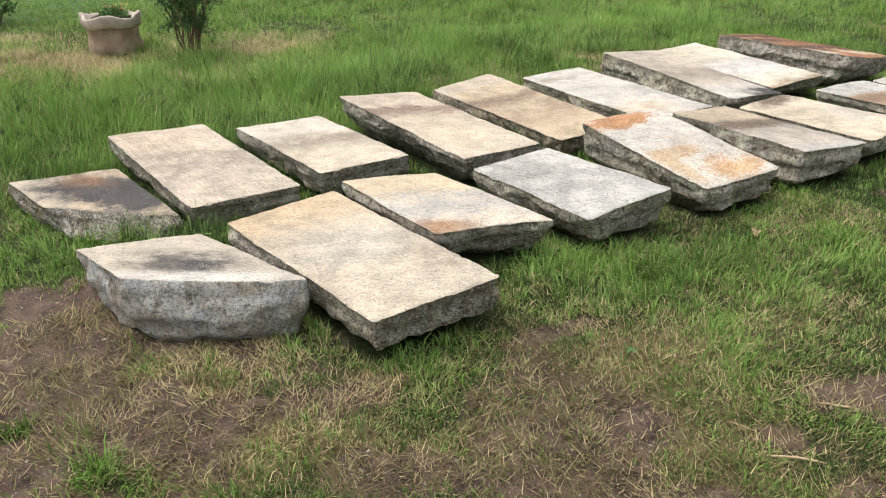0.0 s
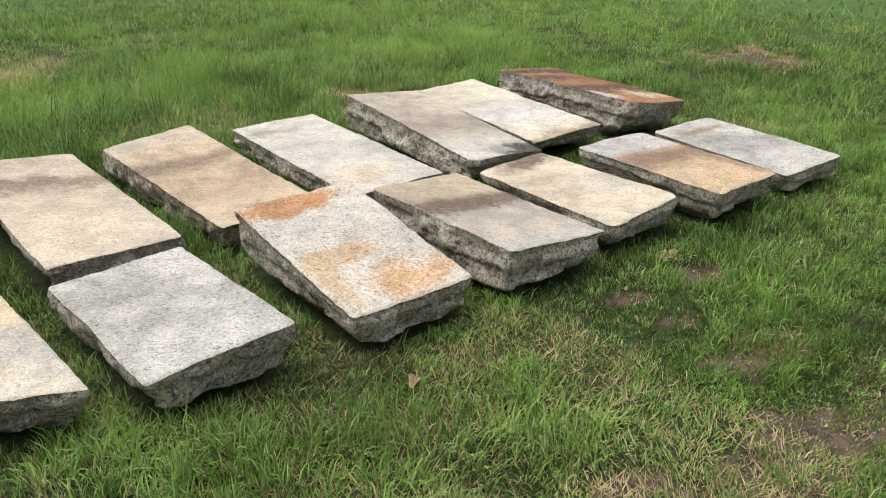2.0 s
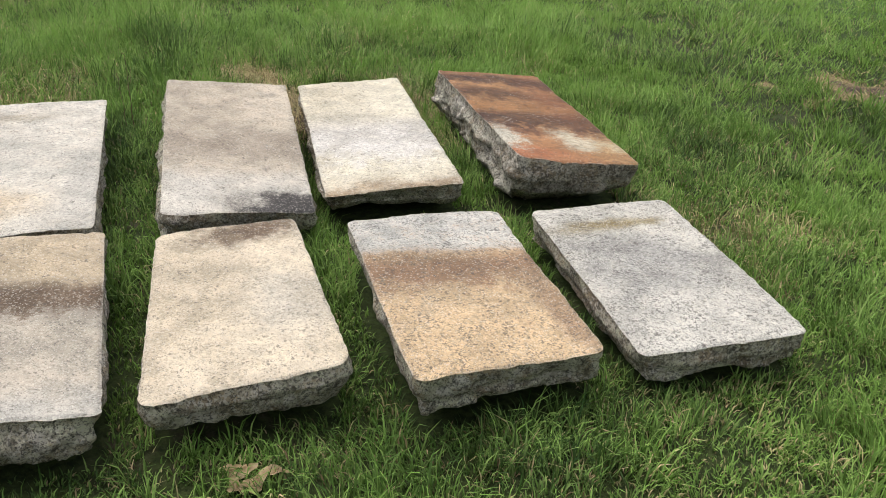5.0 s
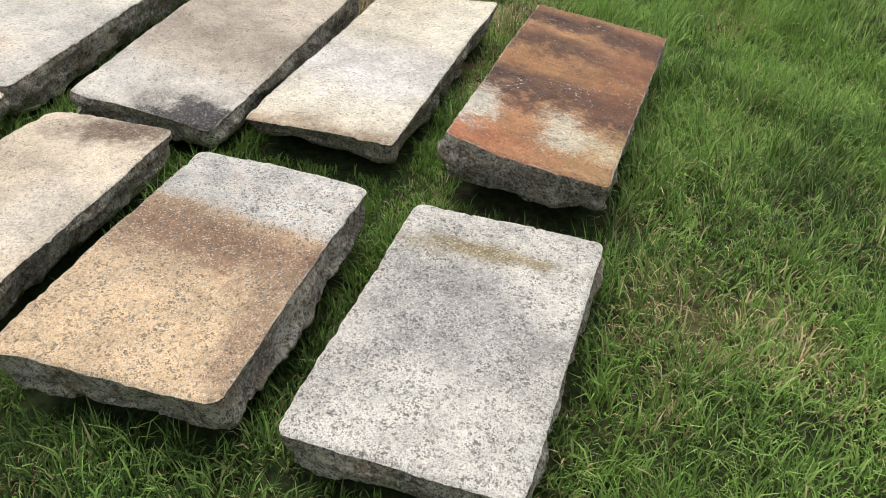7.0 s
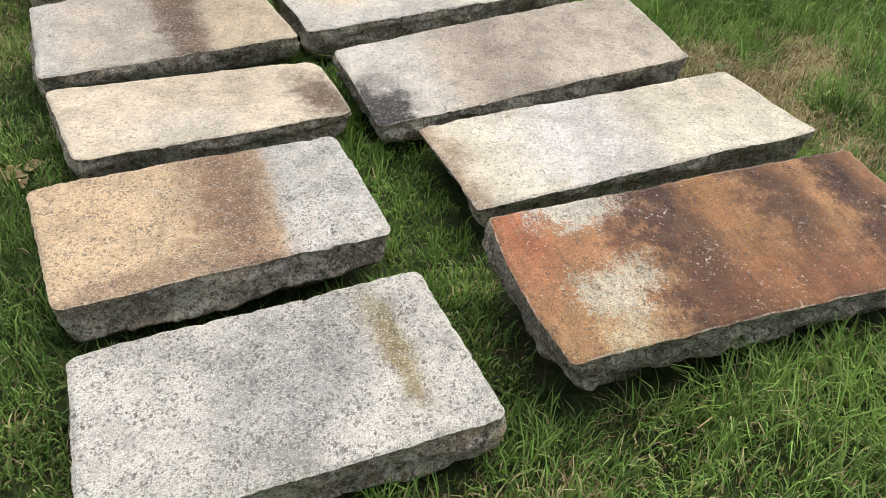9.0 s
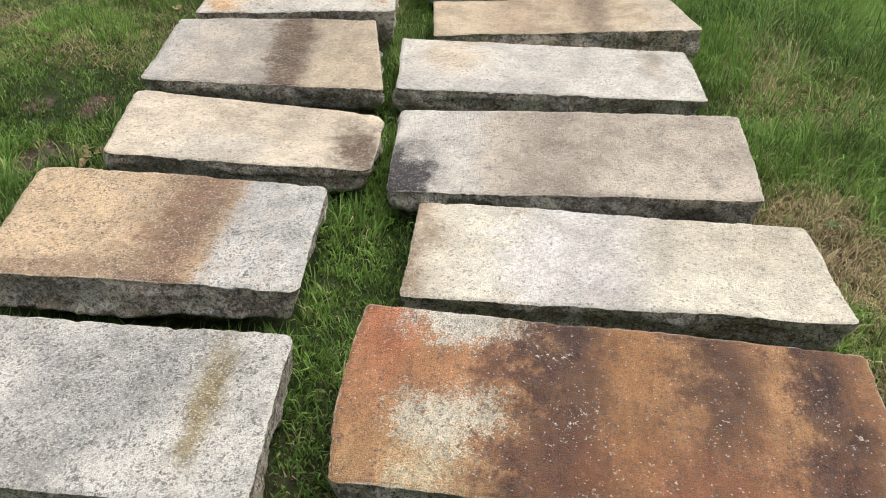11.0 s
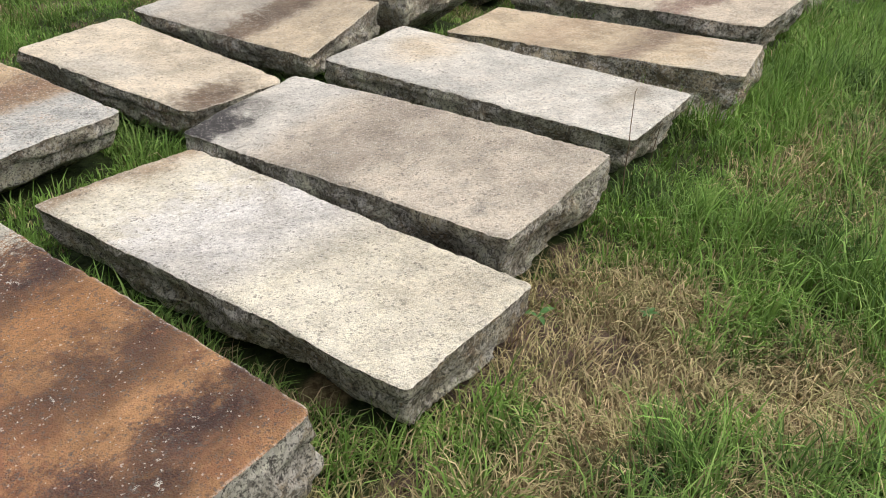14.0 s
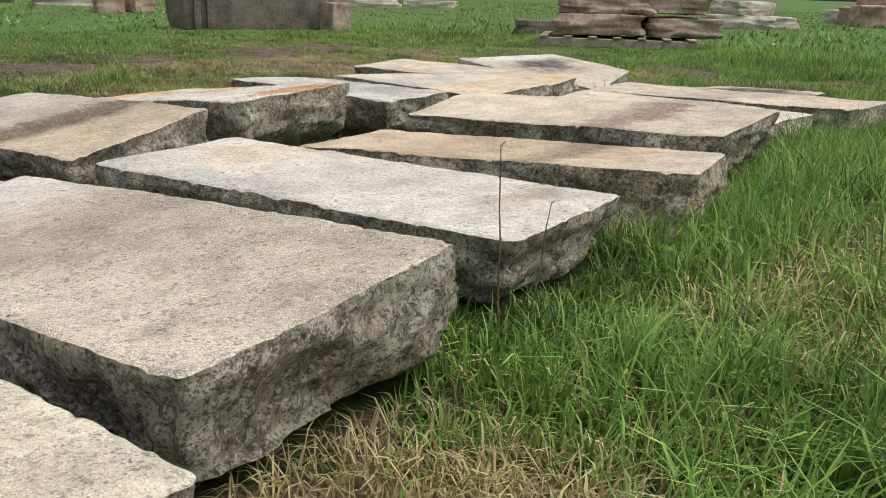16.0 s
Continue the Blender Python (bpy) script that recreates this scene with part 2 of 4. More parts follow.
def granite(name, base, second, stains=(), dark=0.10, light=0.12, speck=0.5, side=(0.66, 0.58, 0.49), grain=150, moss=0.12, pits=0.8, streak=(), skin=0.42):
    """Weathered granite. Stains lie on the top in its plan, s across and t along the slab:
    ("band", t0, t1, softness, colour, strength) or ("spot", s, t, rs, rt, colour, strength);
    "mottle" and "flake" are broken spots. streak: (pace across, pace along, strength) of fine lines; skin: of the dark weathering on the sides."""
    n = Nodes(name, 0.88)
    uv = n.tree.nodes.new("ShaderNodeUVMap")
    uv.uv_map = "plan"
    sep = n.tree.nodes.new("ShaderNodeSeparateXYZ")
    n.link(uv.outputs[0], sep.inputs[0])
    s, t = sep.outputs[0], sep.outputs[1]
    big, mid, fine, dust = n.noise(3.2, 4, 0.6), n.noise(15, 6, 0.7), n.noise(70, 5, 0.75), n.noise(230, 3, 0.7)
    wob = n.math("ADD", n.math("MULTIPLY_ADD", big, 1.2, -0.6), n.math("MULTIPLY_ADD", mid, 1.0, -0.5))
    wob = n.math("ADD", wob, n.math("MULTIPLY_ADD", fine, 0.6, -0.3))
    patchy = n.ramp(n.noise(5.5, 5, 0.7), 0.36, 0.60, 0.72, 1.0)
    mottle = n.math("ADD", n.math("MULTIPLY", mid, 0.34), n.math("ADD", n.math("MULTIPLY", fine, 0.38), n.math("MULTIPLY", dust, 0.28)))
    crumb = n.noise(60, 6, 0.8)
    chips = n.math("ADD", n.math("MULTIPLY", mid, 0.34), n.math("ADD", n.math("MULTIPLY", crumb, 0.42), n.math("MULTIPLY", dust, 0.24)))
    flakes = n.math("ADD", n.math("MULTIPLY", mid, 0.40), n.math("MULTIPLY", crumb, 0.60))
    colour = n.mix(n.ramp(n.math("ADD", n.math("MULTIPLY", big, 0.5), n.math("MULTIPLY", mid, 0.5)), 0.40, 0.62), base, second)
    for kind, *v in stains:
        if kind == "band":
            t0, t1, soft, tone, k = v
            tw = n.math("ADD", t, n.math("MULTIPLY", wob, 0.20))
            m = n.math("MULTIPLY", n.ramp(tw, t0 - soft * 1.5, t0 + soft * 1.5), n.ramp(tw, t1 - soft * 1.5, t1 + soft * 1.5, 1.0, 0.0))
        else:
            s0, t0, rs, rt, tone, k = v
            ds = n.math("DIVIDE", n.math("SUBTRACT", s, s0), rs)
            dt = n.math("DIVIDE", n.math("SUBTRACT", t, t0), rt)
            r = n.math("SQRT", n.math("ADD", n.math("MULTIPLY", ds, ds), n.math("MULTIPLY", dt, dt)))
            m = n.ramp(n.math("ADD", r, n.math("MULTIPLY", wob, 2.0)), 0.10, 1.45, 1.0, 0.0)
        if kind == "flake":
            m = n.math("MULTIPLY", n.ramp(n.math("ADD", flakes, n.math("MULTIPLY", m, 0.12)), 0.672, 0.705), n.ramp(m, 0.05, 0.3))
        elif kind == "mottle":
            m = n.math("MULTIPLY", n.ramp(n.math("ADD", chips, n.math("MULTIPLY", m, 0.21)), 0.585, 0.685), n.ramp(m, 0.0, 0.5))
        else:
            m = n.math("MULTIPLY", n.ramp(n.math("ADD", m, n.math("MULTIPLY_ADD", mottle, 3.6, -1.8)), -0.02, 1.02), patchy)
        colour = n.mix(n.math("MULTIPLY", m, k * 1.48, clamp=True), colour, tone)
    # weathering skin, then grains of mica and feldspar
    tone = n.ramp(n.math("ADD", n.math("MULTIPLY", fine, 0.55), n.math("MULTIPLY", dust, 0.45)), 0.32, 0.68, 0.64, 1.32)
    tone = n.math("MULTIPLY", tone, n.ramp(n.noise(6.5, 6, 0.7), 0.34, 0.62, 0.80, 1.08))
    tone = n.math("MULTIPLY", tone, n.ramp(n.noise(2.1, 3, 0.6), 0.34, 0.62, 0.90, 1.06))
    if streak:
        lines = n.tree.nodes.new("ShaderNodeCombineXYZ")
        n.link(n.math("MULTIPLY", s, streak[0]), lines.inputs[0])
        n.link(n.math("MULTIPLY", t, streak[1]), lines.inputs[1])
        tone = n.math("MULTIPLY", tone, n.ramp(n.noise(1.0, 4, 0.7, lines.outputs[0]), 0.33, 0.67, 1.0 - streak[2], 1.0 + 0.6 * streak[2]))
    grey = n.tree.nodes.new("ShaderNodeCombineColor")
    for socket in grey.inputs[:3]:
        n.link(tone, socket)
    colour = n.mix(1.0, colour, grey.outputs[0], "MULTIPLY")
    g1, g2, gd = n.cells(grain * 1.9)
    h1, h2, hd = n.cells(grain * 0.95)
    cluster = n.ramp(n.noise(24, 5, 0.75), 0.36, 0.62, 0.30, 1.0)
    dk = n.math("MULTIPLY", n.math("LESS_THAN", g1, dark * 1.4), n.math("MULTIPLY", cluster, speck * 1.15))
    dk2 = n.math("MULTIPLY", n.math("LESS_THAN", h1, dark * 0.6), n.math("MULTIPLY", cluster, speck * 1.15))
    lt = n.math("MULTIPLY", n.math("LESS_THAN", g2, light), 0.6 * speck)
    colour = n.mix(lt, colour, (0.78, 0.74, 0.67))
    colour = n.mix(dk, colour, (0.085, 0.08, 0.075))
    colour = n.mix(dk2, colour, (0.10, 0.088, 0.078))
    # open pits in the face, the shade inside them painted as dark colour
    holes = n.ramp(n.math("ADD", n.math("MULTIPLY", n.noise(95, 3, 0.6), 0.75), n.math("MULTIPLY", mid, 0.25)), 0.635, 0.685)
    colour = n.mix(n.math("MULTIPLY", holes, 0.55 * pits), colour, (0.10, 0.08, 0.06))
    # split sides: coarse, earth-stained, with dark weathering and pale fresh scars
    side = (side[0], side[1] * 0.955, side[2] * 0.88)
    lichen = n.ramp(n.noise(7, 5, 0.7), 0.47, 0.60)
    broad, pocks, gouge = n.noise(6.5, 7, 0.75, distortion=0.6), n.noise(62, 6, 0.85), n.noise(19, 7, 0.8, distortion=0.5)
    rough = n.mix(n.ramp(broad, 0.40, 0.60), tuple(c * 0.66 for c in side), tuple(min(c * 1.4, 0.80) for c in side))
    rough = n.mix(n.ramp(n.noise(9, 6, 0.75, distortion=0.5), 0.47, 0.61, 0.0, 0.62), rough, (0.46, 0.33, 0.195))
    rough = n.mix(n.math("MULTIPLY", lichen, moss), rough, MOSS)
    rough = n.mix(n.ramp(n.noise(4.3, 7, 0.72, distortion=0.8), 0.46, 0.60, 0.0, skin), rough, (0.150, 0.118, 0.090))
    rough = n.mix(n.ramp(n.noise(12, 7, 0.78, distortion=0.4), 0.53, 0.585, 0.0, 0.85), rough, (0.76, 0.71, 0.64))
    rough = n.mix(n.ramp(gouge, 0.53, 0.60, 0.0, 0.66), rough, tuple(c * 0.26 for c in side))
    rough = n.mix(n.math("MULTIPLY", n.ramp(n.noise(36, 4, 0.7), 0.55, 0.60), 0.75 * pits), rough, (0.085, 0.072, 0.06))
    rough = n.mix(n.math("MULTIPLY", n.ramp(pocks, 0.53, 0.58), pits), rough, (0.07, 0.06, 0.052))
    rough = n.mix(n.math("MULTIPLY", n.math("LESS_THAN", h2, 0.2), 0.55), rough, (0.74, 0.69, 0.61))
    rough = n.mix(n.math("MULTIPLY", n.math("LESS_THAN", g1, 0.14), 0.65), rough, (0.07, 0.065, 0.06))
    flank = n.attribute("flank").outputs["Fac"]
    worn_rim = n.math("MULTIPLY", n.ramp(flank, 0.04, 0.14), n.ramp(mottle, 0.46, 0.56))
    colour = n.mix(n.math("MULTIPLY", worn_rim, 0.5), colour, (0.66, 0.62, 0.55))
    colour = n.mix(n.ramp(n.math("ADD", flank, n.math("MULTIPLY_ADD", mid, 0.5, -0.25)), 0.25, 0.6), colour, rough)
    height = n.math("ADD", n.math("MULTIPLY", fine, 0.9), n.math("ADD", n.math("MULTIPLY", mid, 0.6), n.math("MULTIPLY", gd, 0.35)))
    height = n.math("SUBTRACT", height, n.math("MULTIPLY", holes, 0.5))
    split = n.math("MULTIPLY", flank, n.math("ADD", n.math("MULTIPLY", gouge, -4.2), n.math("MULTIPLY", pocks, -2.2)))
    height = n.math("ADD", height, split)
    return n.finish(colour, height, 0.9, 0.008)


# ---- ground: one sheet, fine near the stones ----
def spread(lo, hi, pace, reach):
    line = list(np.arange(lo, hi, pace))
    gap = pace
    while line[-1] < reach:
        gap *= 1.22
        line.append(line[-1] + gap)
    gap = pace
    while line[0] > -reach:
        gap *= 1.22
        line.insert(0, line[0] - gap)
    return np.array(line)


def build_ground():
    gx, gy = spread(-3.2, 5.8, 0.05, 400), spread(0.8, 9.4, 0.05, 400)
    x, y = np.meshgrid(gx, gy)
    z = ground_height(x, y)
    idx = np.arange(x.size).reshape(x.shape)
    quads = np.stack([idx[:-1, :-1], idx[:-1, 1:], idx[1:, 1:], idx[1:, :-1]], -1).reshape(-1, 4)
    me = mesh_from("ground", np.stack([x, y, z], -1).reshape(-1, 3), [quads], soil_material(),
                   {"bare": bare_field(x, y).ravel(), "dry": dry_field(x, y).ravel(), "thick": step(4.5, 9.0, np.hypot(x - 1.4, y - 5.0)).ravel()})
    return tagged(new("ground", me), "brown soil and short lawn turf with bare patches", "ground", kind="structure")


build_ground()


# ---- the granite slabs ----
FOOTPRINTS = []


def in_slabs(x, y, margin):
    hit = np.zeros(len(x), bool)
    for quad in FOOTPRINTS:
        m = np.mean(quad, 0)
        q = [m + (p - m) * (1 - margin / max(np.linalg.norm(p - m), 0.1)) for p in quad]
        inside = np.ones(len(x), bool)
        for p0, p1 in zip(q, q[1:] + q[:1]):
            inside &= (p1[0] - p0[0]) * (y - p0[1]) - (p1[1] - p0[1]) * (x - p0[0]) > 0
        hit |= inside
    return hit


def slab(label, a, b, c, d, material, low=0.03, under=(0.04, 0.03, 0.04, 0.03), rough=0.012, corner=0.018, seed=1, bow=(0, 0, 0, 0), lows=None, bulge=0.0, sag=0.0, splay=0.0):
    """A split granite slab. a, b: near corners of its top, c, d: far ones. low: height of its lower rim, or lows by side
    (near, right, far, left); under: how far each side runs in below; bow: how far each top edge is broken back in its middle; bulge: of the near face."""
    a, b, c, d = [np.array(p, float) for p in (a, b, c, d)]
    lows = lows or (low,) * 4
    width, length = np.linalg.norm(b - a), np.linalg.norm(d - a)
    nu, nv = max(20, int(width / 0.0095)), max(24, int(length / 0.0095))
    s, t = np.meshgrid(np.linspace(0, 1, nu + 1), np.linspace(0, 1, nv + 1))
    # rounded corners in plan
    X, Y = (s - 0.5) * width, (t - 0.5) * length
    qx, qy = np.abs(X) - (width / 2 - corner), np.abs(Y) - (length / 2 - corner)
    inside = (qx > 0) & (qy > 0)
    k = np.where(inside, np.maximum(qx, qy) / np.maximum(np.hypot(qx, qy), 1e-6), 1)
    X = np.where(inside, np.sign(X) * (width / 2 - corner + qx * k), X)
    Y = np.where(inside, np.sign(Y) * (length / 2 - corner + qy * k), Y)
    s2, t2 = X / width + 0.5, Y / length + 0.5
    # broken edges: each moves the plan near it
    for side, (depth, along, away) in enumerate(zip(bow, (s2, t2, s2, t2), (t2, 1 - s2, 1 - t2, s2))):
        span = length if side in (0, 2) else width
        wave = depth * 4 * along * (1 - along) + 0.0035 * fractal(along * 3 + 3.1 * side, seed * 1.7, 0, 3, seed) + 0.0020 * vnoise(along * 60, side, seed)
        shift = np.clip(wave, -0.02, 1) * (1 - away) ** 4 / span
        if side == 0: t2 = t2 + shift
        if side == 1: s2 = s2 - shift
        if side == 2: t2 = t2 - shift
        if side == 3: s2 = s2 + shift
    w = [(1 - s2) * (1 - t2), s2 * (1 - t2), s2 * t2, (1 - s2) * t2]
    P = sum(wi[..., None] * p for wi, p in zip(w, (a, b, c, d)))
    edge = np.minimum(np.minimum(s, 1 - s) * width, np.minimum(t, 1 - t) * length)
    chip = np.clip(fractal(P[..., 0] * 34, P[..., 1] * 34, seed, 3, seed + 3) - 0.45, 0, 1)
    ring = 0.004 + 0.014 * chip
    P[..., 2] += 0.004 * fractal(P[..., 0] * 5, P[..., 1] * 5, 0, 3, seed + 5) + 0.0016 * fractal(P[..., 0] * 45, P[..., 1] * 45, 0, 2, seed + 7)
    P[..., 2] -= sag * np.sin(np.pi * np.clip(t, 0, 1)) * np.sin(np.pi * np.clip(s, 0, 1))
    P[..., 2] -= ring * np.clip(1 - edge / (ring * 1.5), 0, 1) ** 2 * 0.8
    idx = np.arange(P.shape[0] * P.shape[1]).reshape(P.shape[:2])
    top_quads = np.stack([idx[:-1, :-1], idx[:-1, 1:], idx[1:, 1:], idx[1:, :-1]], -1).reshape(-1, 4)
    loop = np.concatenate([idx[0, :-1], idx[:-1, -1], idx[-1, :0:-1], idx[:0:-1, 0]])
    V, UV = P.reshape(-1, 3), np.stack([s, t], -1).reshape(-1, 2)
    flank = [np.where(edge.ravel() < 1e-6, 0.15, 0.0)]
    L, Luv = V[loop], UV[loop]
    nxt, prv = np.roll(L, -1, 0), np.roll(L, 1, 0)
    tangent = (nxt - prv)[:, :2]
    for _ in range(6):
        tangent = tangent + np.roll(tangent, 1, 0) + np.roll(tangent, -1, 0)
        tangent /= np.linalg.norm(tangent, axis=1)[:, None]
    normal = np.stack([tangent[:, 1], -tangent[:, 0]], -1)
    # weights of the four sides round the loop
    near = np.stack([Luv[:, 1] * length, (1 - Luv[:, 0]) * width, (1 - Luv[:, 1]) * length, Luv[:, 0] * width], -1)
    near = 1 / (near + 0.025) ** 2
    near /= near.sum(1)[:, None]
    bottom = near @ np.array(lows) + 0.014 * fractal(L[:, 0] * 6, L[:, 1] * 6, seed, 3, seed + 9)
    bottom = np.minimum(bottom, L[:, 2] - 0.05)
    uf, ur, ub, ul = under
    ins = np.clip(Luv[:, 0] + (ul * (1 - Luv[:, 0]) - ur * Luv[:, 0]) / width, -0.3, 1.3)
    ink = np.clip(Luv[:, 1] + (uf * (1 - Luv[:, 1]) - ub * Luv[:, 1]) / length, -0.3, 1.3)

    def across(fs, ft):
        return sum(w_[:, None] * p[:2] for w_, p in zip(((1 - fs) * (1 - ft), fs * (1 - ft), fs * ft, (1 - fs) * ft), (a, b, c, d)))

    inset = across(ins, ink) - across(Luv[:, 0], Luv[:, 1])
    facet = 1 + 0.4 * fractal(Luv[:, 0] * 3.5, seed * 2.3, 0, 3, seed + 17)
    rows, rings = 16, []
    verts, uvs = [V], [UV]
    count = len(V)
    for j in range(0, rows + 1):
        h = j / rows
        z = L[:, 2] * (1 - h) + bottom * h
        lump = rough * (1.5 * vnoise(L[:, 0] * 8, L[:, 1] * 8, z * 10 + seed, seed + 11, False) + 0.85 * vnoise(L[:, 0] * 21, L[:, 1] * 21, z * 26, seed + 13, False) + 0.32 * fractal(L[:, 0] * 48, L[:, 1] * 48, z * 55, 2, seed + 14))
        ledge = rough * 0.45 * np.sign(vnoise(L[:, 0] * 3, L[:, 1] * 3, z * 26, seed + 15))
        ridge = rough * (1 - 0.55 * h) * (0.4 - 1.3 * np.abs(vnoise(L[:, 0] * 13 + 5, L[:, 1] * 13, z * 16 + seed, seed + 19)))
        off = (lump + ledge + ridge) * min(1, h * 2.6) + bulge * near[:, 0] * math.sin(math.pi * min(1, h * 1.1) ** 0.8)
        off = off + splay * (4 * Luv[:, 0] * (1 - Luv[:, 0])) ** 0.6 * near[:, 0] * facet * h ** 0.9
        if j == rows:
            off = off - 0.012
        verts.append(np.c_[L[:, :2] + normal * off[:, None] + inset * h ** 1.6, z])
        uvs.append(Luv)
        rings.append(np.arange(count, count + len(L)))
        flank.append(np.full(len(L), min(1.0, 0.45 + h * 6)))
        count += len(L)
    # underside: a second ring and the belly that rests in the turf
    heart = L.mean(0)
    belly = np.c_[heart[:2] + (verts[-1][:, :2] - heart[:2]) * 0.62, np.full(len(L), -0.035)]
    verts.append(belly)
    uvs.append(Luv)
    rings.append(np.arange(count, count + len(L)))
    flank.append(np.ones(len(L)))
    count += len(L)
    verts.append(np.array([[heart[0], heart[1], -0.035]]))
    uvs.append(np.array([[0.5, 0.5]]))
    flank.append(np.ones(1))
    quads = [top_quads]
    for r0, r1 in zip(rings[:-1], rings[1:]):
        quads.append(np.stack([r0, r1, np.roll(r1, -1), np.roll(r0, -1)], -1))
    last = rings[-1]
    fan = np.stack([last, np.full(len(last), count), np.roll(last, -1)], -1)
    allv = np.concatenate(verts)
    # the object's origin lies at its base
    base = np.array([heart[0], heart[1], 0.0])
    me = mesh_from("granite_slab", allv - base, quads + [fan], material, {"flank": np.concatenate(flank)}, np.concatenate(uvs))
    ob = new("granite_slab", me)
    ob.location = base
    FOOTPRINTS.append([p[:2] for p in (a, b, c, d)])
    return tagged(ob, label, "stone slab", "granite slabs in two rows", "thing")


# front row
slab("short broken granite slab with a white split face and soot stain", (-1.140, 2.775, 0.248), (-0.462, 2.806, 0.222), (-1.050, 3.510, 0.100), (-1.480, 3.185, 0.180),
     granite("granite_white_split", CREAM, (0.50, 0.44, 0.36), (("spot", 0.52, 0.34, 0.36, 0.30, SOOT, 0.75), ("spot", 0.5, 0.05, 0.6, 0.16, PALE, 0.9)), side=(0.78, 0.755, 0.71), moss=0.0, pits=0.45, skin=0.0),
     low=0.005, under=(-0.01, 0.06, 0.03, 0.03), rough=0.013, bulge=0.025, splay=0.05, seed=3, bow=(-0.02, 0, 0, 0))
slab("long tan granite slab with an ochre far end", (-0.197, 2.519, 0.205), (0.259, 2.879, 0.195), (-0.488, 3.847, 0.168), (-0.917, 3.457, 0.172),
     granite("granite_tan_long", (0.50, 0.42, 0.32), CREAM, (("band", 0.78, 1.3, 0.10, OCHRE, 0.55), ("spot", 0.75, 0.18, 0.3, 0.2, (0.30, 0.25, 0.20), 0.35), ("spot", 0.55, 0.5, 0.5, 0.2, PALE, 0.35)), dark=0.07),
     lows=(0.06, 0.05, 0.04, 0.06), under=(0.005, 0.03, 0.03, 0.02), rough=0.016, seed=5)
slab("white and ochre granite slab with a broken near edge", (0.02, 3.275, 0.190), (0.534, 3.403, 0.198), (0.009, 4.120, 0.161), (-0.460, 3.917, 0.193),
     granite("granite_white_ochre", PALE, CREAM, (("band", 0.62, 1.3, 0.12, (0.62, 0.50, 0.34), 0.7), ("spot", 0.1, 0.06, 0.42, 0.16, RUST, 0.7), ("spot", 0.6, 0.35, 0.5, 0.25, GREY, 0.4)), dark=0.08),
     low=0.05, under=(0.045, 0.05, 0.03, 0.02), rough=0.018, seed=7, bow=(0.02, 0, 0, 0))
slab("square light grey granite slab with a rough pitted face", (0.685, 3.419, 0.193), (1.116, 3.716, 0.225), (0.617, 4.414, 0.194), (0.198, 4.095, 0.184),
     granite("granite_light_grey", (0.47, 0.455, 0.42), (0.55, 0.53, 0.49), (("spot", 0.4, 0.75, 0.5, 0.16, (0.36, 0.34, 0.31), 0.5),), dark=0.14, speck=0.55),
     low=0.05, under=(0.01, 0.05, 0.03, 0.05), rough=0.016, seed=9)
slab("white granite slab streaked with orange rust, tilted", (1.310, 3.786, 0.185), (1.762, 4.080, 0.187), (1.300, 4.900, 0.275), (0.812, 4.552, 0.290),
     granite("granite_rust_streaked", (0.64, 0.61, 0.55), (0.56, 0.51, 0.44), (("mottle", 0.62, 0.12, 0.60, 0.22, (0.60, 0.37, 0.19), 0.80), ("mottle", 0.35, 0.42, 0.45, 0.10, (0.60, 0.40, 0.21), 0.5), ("mottle", 0.5, 0.93, 0.9, 0.12, (0.50, 0.25, 0.11), 0.9), ("flake", 0.5, 0.45, 0.9, 0.6, (0.50, 0.24, 0.10), 0.9), ("mottle", 0.12, 0.25, 0.14, 0.3, (0.60, 0.44, 0.26), 0.6)), dark=0.10, speck=0.6),
     low=0.06, under=(0.01, 0.03, 0.02, 0.02), rough=0.013, seed=11, lows=(0.05, 0.06, 0.13, 0.09))
slab("grey-brown granite slab with a dark band across it", (1.927, 4.194, 0.232), (2.391, 4.477, 0.185), (1.830, 5.263, 0.175), (1.395, 4.872, 0.252),
     granite("granite_grey_brown", (0.43, 0.385, 0.325), (0.51, 0.45, 0.375), (("band", 0.62, 1.3, 0.08, (0.47, 0.38, 0.27), 0.75), ("band", 0.50, 0.67, 0.06, UMBER, 1.0), ("band", -0.3, 0.12, 0.06, GREY, 0.6)), dark=0.06),
     low=0.06, under=(0.0, 0.04, 0.02, -0.03), rough=0.018, seed=13)
slab("sand-coloured granite slab with a scorched far corner", (2.448, 4.529, 0.172), (2.859, 4.867, 0.186), (2.340, 5.614, 0.158), (1.949, 5.367, 0.140),
     granite("granite_sand", (0.57, 0.48, 0.36), (0.63, 0.54, 0.42), (("spot", 0.72, 0.93, 0.50, 0.15, UMBER, 0.85), ("spot", 0.8, 0.4, 0.3, 0.3, PALE, 0.35)), dark=0.08),
     low=0.06, under=(0.015, 0.03, 0.03, 0.03), rough=0.013, corner=0.05, seed=15)
slab("granite slab half grey and half orange with a brown band", (3.046, 4.825, 0.205), (3.489, 5.146, 0.190), (2.991, 5.895, 0.178), (2.538, 5.598, 0.190),
     granite("granite_grey_orange", (0.47, 0.46, 0.43), (0.56, 0.54, 0.50), (("band", -0.4, 0.70, 0.03, (0.60, 0.44, 0.275), 0.85), ("band", 0.46, 0.68, 0.09, (0.26, 0.16, 0.10), 0.8), ("spot", 0.93, 0.25, 0.12, 0.4, (0.34, 0.22, 0.14), 0.6)), dark=0.17, speck=0.6),
     lows=(0.085, 0.07, 0.06, 0.06), under=(0.015, -0.01, 0.03, 0.03), rough=0.012, corner=0.035, seed=17)
